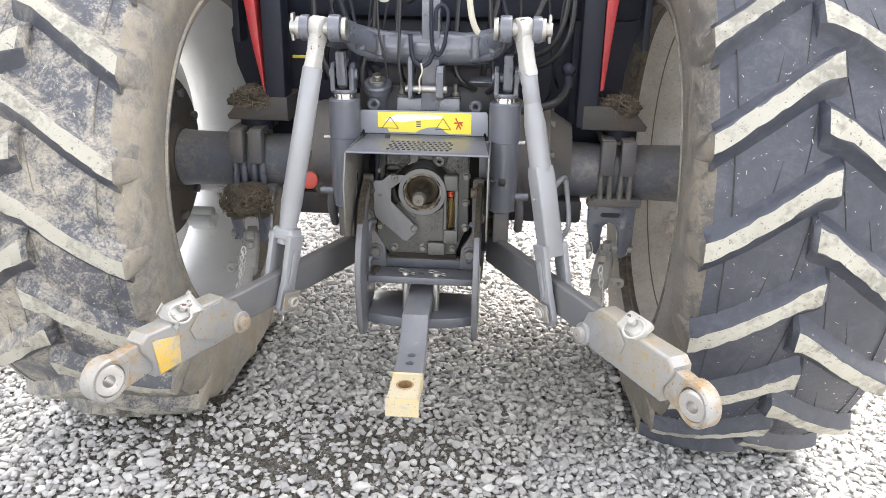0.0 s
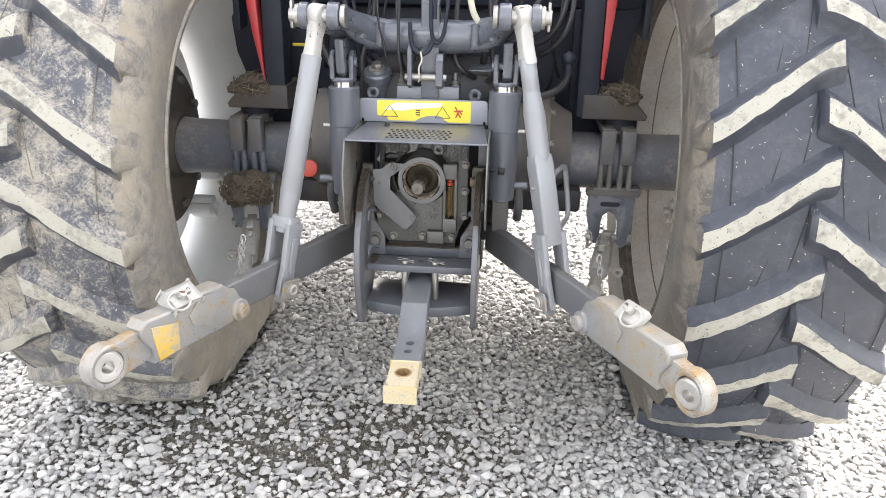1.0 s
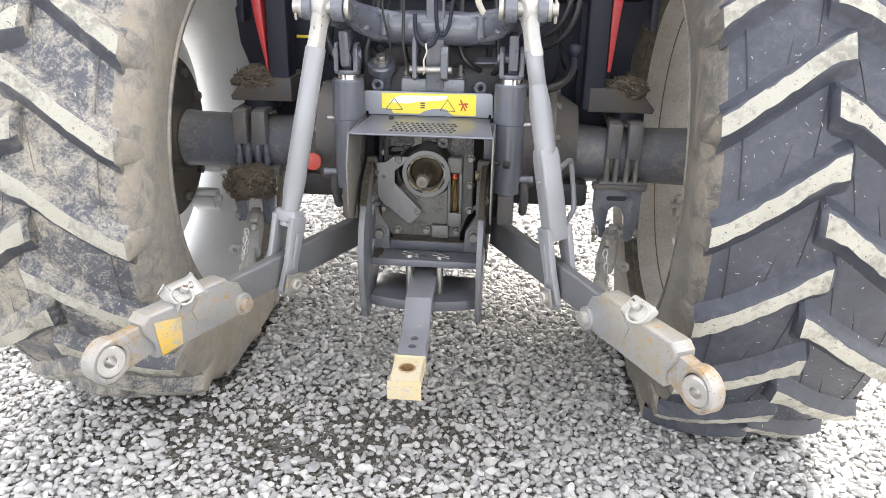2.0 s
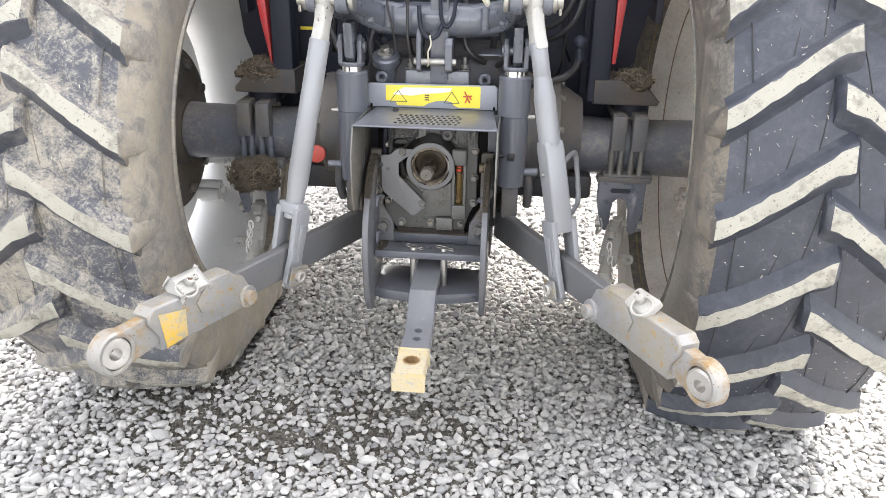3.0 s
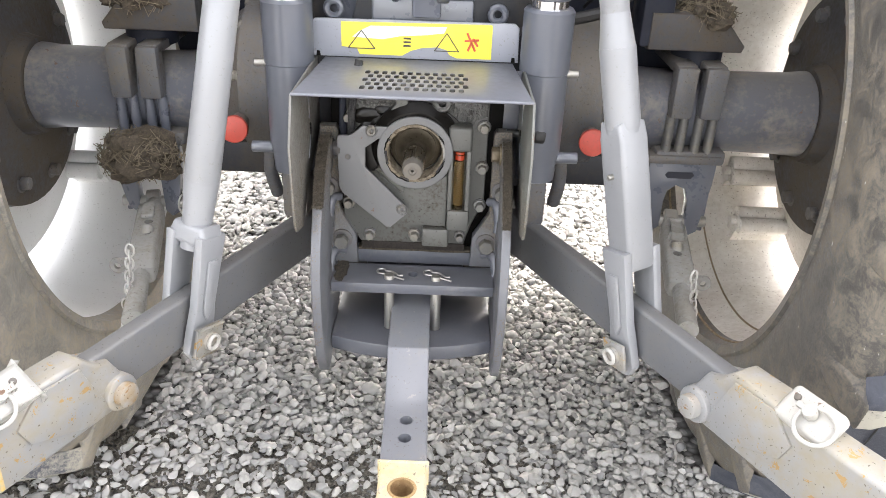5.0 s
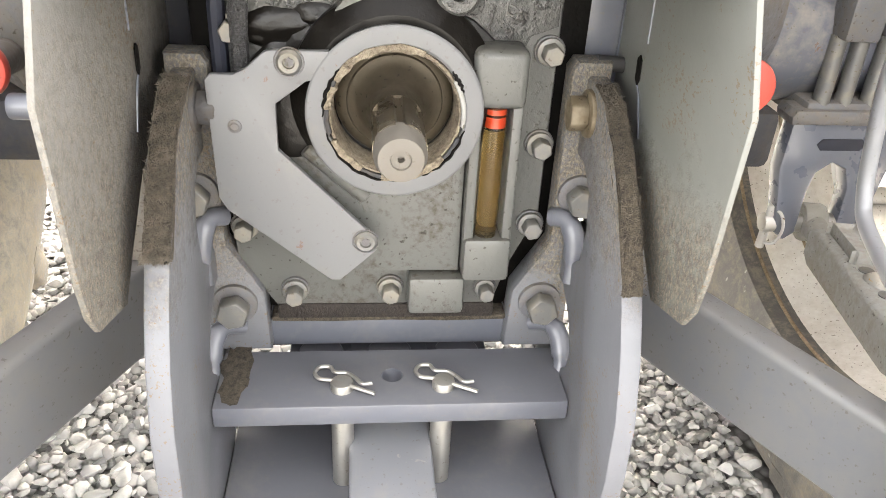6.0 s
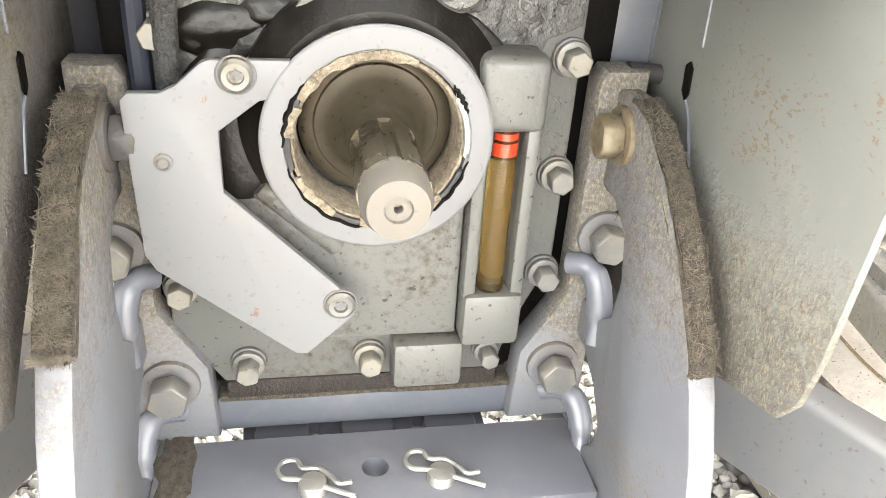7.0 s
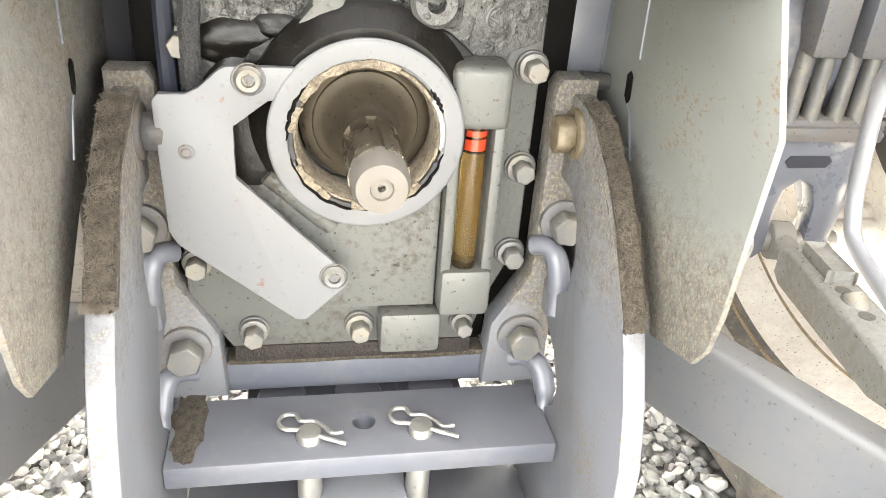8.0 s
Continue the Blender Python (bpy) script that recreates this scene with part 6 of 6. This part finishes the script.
for k in range(16):
    x, y = rnd.uniform(-0.34, 0.36), rnd.uniform(0.22, 0.37)
    sway, low = rnd.uniform(-0.07, 0.07), rnd.uniform(0.93, 1.02)
    hose([(x + sway, y, 1.27), (x + sway * 0.4 + rnd.uniform(-0.02, 0.02), y - 0.02, 1.18), (x, y - 0.03, 1.09), (x - sway * 0.5, y - 0.01, low), (x - sway, y + 0.05, low - 0.05)], rnd.choice((0.004, 0.005, 0.007, 0.009)), HOSE if k % 3 else GREY_DARK, "cable")
for k in range(7):
    bm = B()
    x, z = rnd.uniform(-0.30, 0.32), rnd.uniform(0.96, 1.16)
    add_rod(bm, (x, 0.30, z), (x, 0.42, z), rnd.uniform(0.012, 0.022), seg=18, bevel=0.003)
    add_bolt(bm, (x, 0.30, z), (0, -1, 0), rnd.uniform(0.007, 0.011), 0.010, turn=k)
    part("rear_coupling", bm, CASE, tractor)
hose([(-0.107, -0.016, 0.735), (-0.106, -0.018, 0.78), (-0.100, -0.012, 0.82), (-0.094, 0.0, 0.86)], 0.0068, BRAID)
hose([(-0.121, -0.010, 0.72), (-0.121, -0.010, 0.79), (-0.118, 0.0, 0.85)], 0.006, GREY_DARK, "pipe")


# ---- soil and straw that lies on the axle
def build_clod(centre, size, straws, seed, label):
    rnd = random.Random(seed)
    bm = B()
    bmesh.ops.create_icosphere(bm, subdivisions=4, radius=1.0)
    for v in bm.verts:
        n = noise.fractal(v.co * 1.7 + Vector((seed, 0, 0)), 1.0, 2.0, 5)
        v.co *= 1 + 0.5 * n
        v.co = Vector([c + a * b for c, a, b in zip(centre, v.co, size)])
    ob = tagged(part("soil_clod", bm, CLOD), label, "soil")
    bm = B()
    for _ in range(straws):
        d = Vector([rnd.gauss(0, 1) for _ in range(3)]).normalized()
        if d.y > 0.4:
            continue
        p = Vector([c + a * b * rnd.uniform(0.8, 1.08) for c, a, b in zip(centre, d, size)])
        w = Vector([rnd.gauss(0, 1) for _ in range(3)])
        w = (w - d * w.dot(d) * 0.8).normalized() * rnd.uniform(0.006, 0.034)
        add_tube(bm, [p - w, p + Vector([rnd.uniform(-0.002, 0.002) for _ in range(3)]), p + w], rnd.uniform(0.0004, 0.0010), 4)
    part("straw", bm, STRAW, ob)
    return ob


build_clod((-0.556, 0.205, 0.603), (0.078, 0.05, 0.048), 620, 3, "dark lump of soil and straw caught under the axle")
build_clod((-0.530, 0.29, 0.898), (0.070, 0.06, 0.032), 240, 4, "crumbling soil and chaff on the mounting foot")
build_clod((0.535, 0.29, 0.900), (0.052, 0.05, 0.030), 300, 5, "tuft of straw and soil on the mounting foot")


# ---- gravel
def build_gravel(name, material, label, fine=False):
    rng = np.random.default_rng(7)
    shapes = []
    for k in range(10):
        bm = B()
        turn = np.arange(18) * 2.39996 + rng.uniform(0, 6.283)
        up = 1 - (np.arange(18) + 0.5) / 9
        pts = np.stack([np.cos(turn) * np.sqrt(1 - up * up), np.sin(turn) * np.sqrt(1 - up * up), up], 1) + rng.normal(0, 0.18, (18, 3))
        pts *= rng.uniform(0.90, 1.08, (18, 1))
        for p in pts:
            bm.verts.new(p)
        bmesh.ops.convex_hull(bm, input=bm.verts[:])
        bmesh.ops.triangulate(bm, faces=bm.faces[:])
        loose = [v for v in bm.verts if not v.link_faces]
        bmesh.ops.delete(bm, geom=loose, context="VERTS")
        bm.verts.index_update()
        shapes.append((np.array([v.co[:] for v in bm.verts]), np.array([[v.index for v in f.verts] for f in bm.faces])))
        bm.free()

    def scatter(x0, x1, y0, y1, step, lift):
        gx, gy = np.meshgrid(np.arange(x0, x1, step), np.arange(y0, y1, step))
        p = np.stack([gx.ravel(), gy.ravel()], 1) + rng.uniform(-0.6, 0.6, (gx.size, 2)) * step
        return np.concatenate([p, rng.uniform(lift[0], lift[1], (len(p), 1))], 1)

    near = [scatter(-1.5, 1.8, -0.8, 1.0, 0.0155, (-0.017, -0.010)), scatter(-1.5, 1.8, -0.8, 1.0, 0.0180, (-0.006, 0.004)), scatter(-1.3, 1.5, 1.0, 2.4, 0.0200, (-0.010, 0.003))]
    far = [scatter(-2.4, 2.8, 1.0, 3.6, 0.032, (-0.014, -0.002)), scatter(-3.6, -1.5, -1.2, 1.0, 0.034, (-0.012, 0.004)), scatter(1.8, 4.2, -1.2, 1.0, 0.034, (-0.012, 0.004)),
           scatter(-2.6, 2.8, -3.2, -0.8, 0.034, (-0.012, 0.004))]
    fines = scatter(-0.98, 0.32, -0.44, 0.10, 0.0075, (-0.014, -0.006))
    allp = np.concatenate(near + far)
    size = np.concatenate([np.full(sum(map(len, near)), 1.0), np.full(sum(map(len, far)), 1.6)])
    keep = np.ones(len(allp), bool)
    for cx, cy in GROUND_HOLES:
        keep &= ~((abs(allp[:, 0] - cx) < 0.25) & (abs(allp[:, 1] - cy) < 0.30))
    # a trodden patch where grit shows between the stones
    d = ((allp[:, 0] + 0.33) / 0.62) ** 2 + ((allp[:, 1] + 0.17) / 0.23) ** 2
    blot = 0.5 + 0.5 * np.sin(allp[:, 0] * 17 + 2.0 * np.sin(allp[:, 1] * 23)) * np.sin(allp[:, 1] * 31 + allp[:, 0] * 9)
    keep &= ~((d < 1) & (rng.random(len(allp)) < (0.26 + 0.52 * blot) * np.sqrt(np.clip(1 - d, 0, 1))))
    allp, size = allp[keep], size[keep]
    if fine:
        allp, size = fines, np.full(len(fines), 0.5)
    kind = rng.integers(0, len(shapes), len(allp))
    verts, tris, base = [], [], 0
    for k, (sv, sf) in enumerate(shapes):
        pk, zk = allp[kind == k], size[kind == k]
        n = len(pk)
        scale = rng.lognormal(0, 0.27, (n, 1)) * 0.0083 * zk[:, None] * np.stack([rng.uniform(1.0, 1.55, n), rng.uniform(0.78, 1.06, n), rng.uniform(0.55, 0.85, n)], 1)
        tilt, yaw = rng.normal(0, 0.35, n), rng.uniform(0, 6.283, n)
        v = sv[None] * scale[:, None, :]
        c, s = np.cos(tilt)[:, None], np.sin(tilt)[:, None]
        y, z = v[..., 1] * c - v[..., 2] * s, v[..., 1] * s + v[..., 2] * c
        c, s = np.cos(yaw)[:, None], np.sin(yaw)[:, None]
        v = np.stack([v[..., 0] * c - y * s, v[..., 0] * s + y * c, z], -1) + pk[:, None, :]
        verts.append(v.reshape(-1, 3))
        tris.append((sf[None] + (base + np.arange(n) * len(sv))[:, None, None]).reshape(-1, 3))
        base += n * len(sv)
    verts, tris = np.concatenate(verts), np.concatenate(tris)
    me = bpy.data.meshes.new(name)
    me.vertices.add(len(verts))
    me.vertices.foreach_set("co", verts.astype(np.float32).ravel())
    me.loops.add(tris.size)
    me.loops.foreach_set("vertex_index", tris.astype(np.int32).ravel())
    me.polygons.add(len(tris))
    me.polygons.foreach_set("loop_start", (np.arange(len(tris)) * 3).astype(np.int32))
    me.update(calc_edges=True)
    me.polygons.foreach_set("use_smooth", np.ones(len(tris), bool))
    me.set_sharp_from_angle(angle=radians(48))
    me.materials.append(material)
    return tagged(new(name, me), label, "gravel", kind="stuff")


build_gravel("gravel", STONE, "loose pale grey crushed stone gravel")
build_gravel("fine_grit", FINES, "dark brown fine grit trodden between the stones", True)
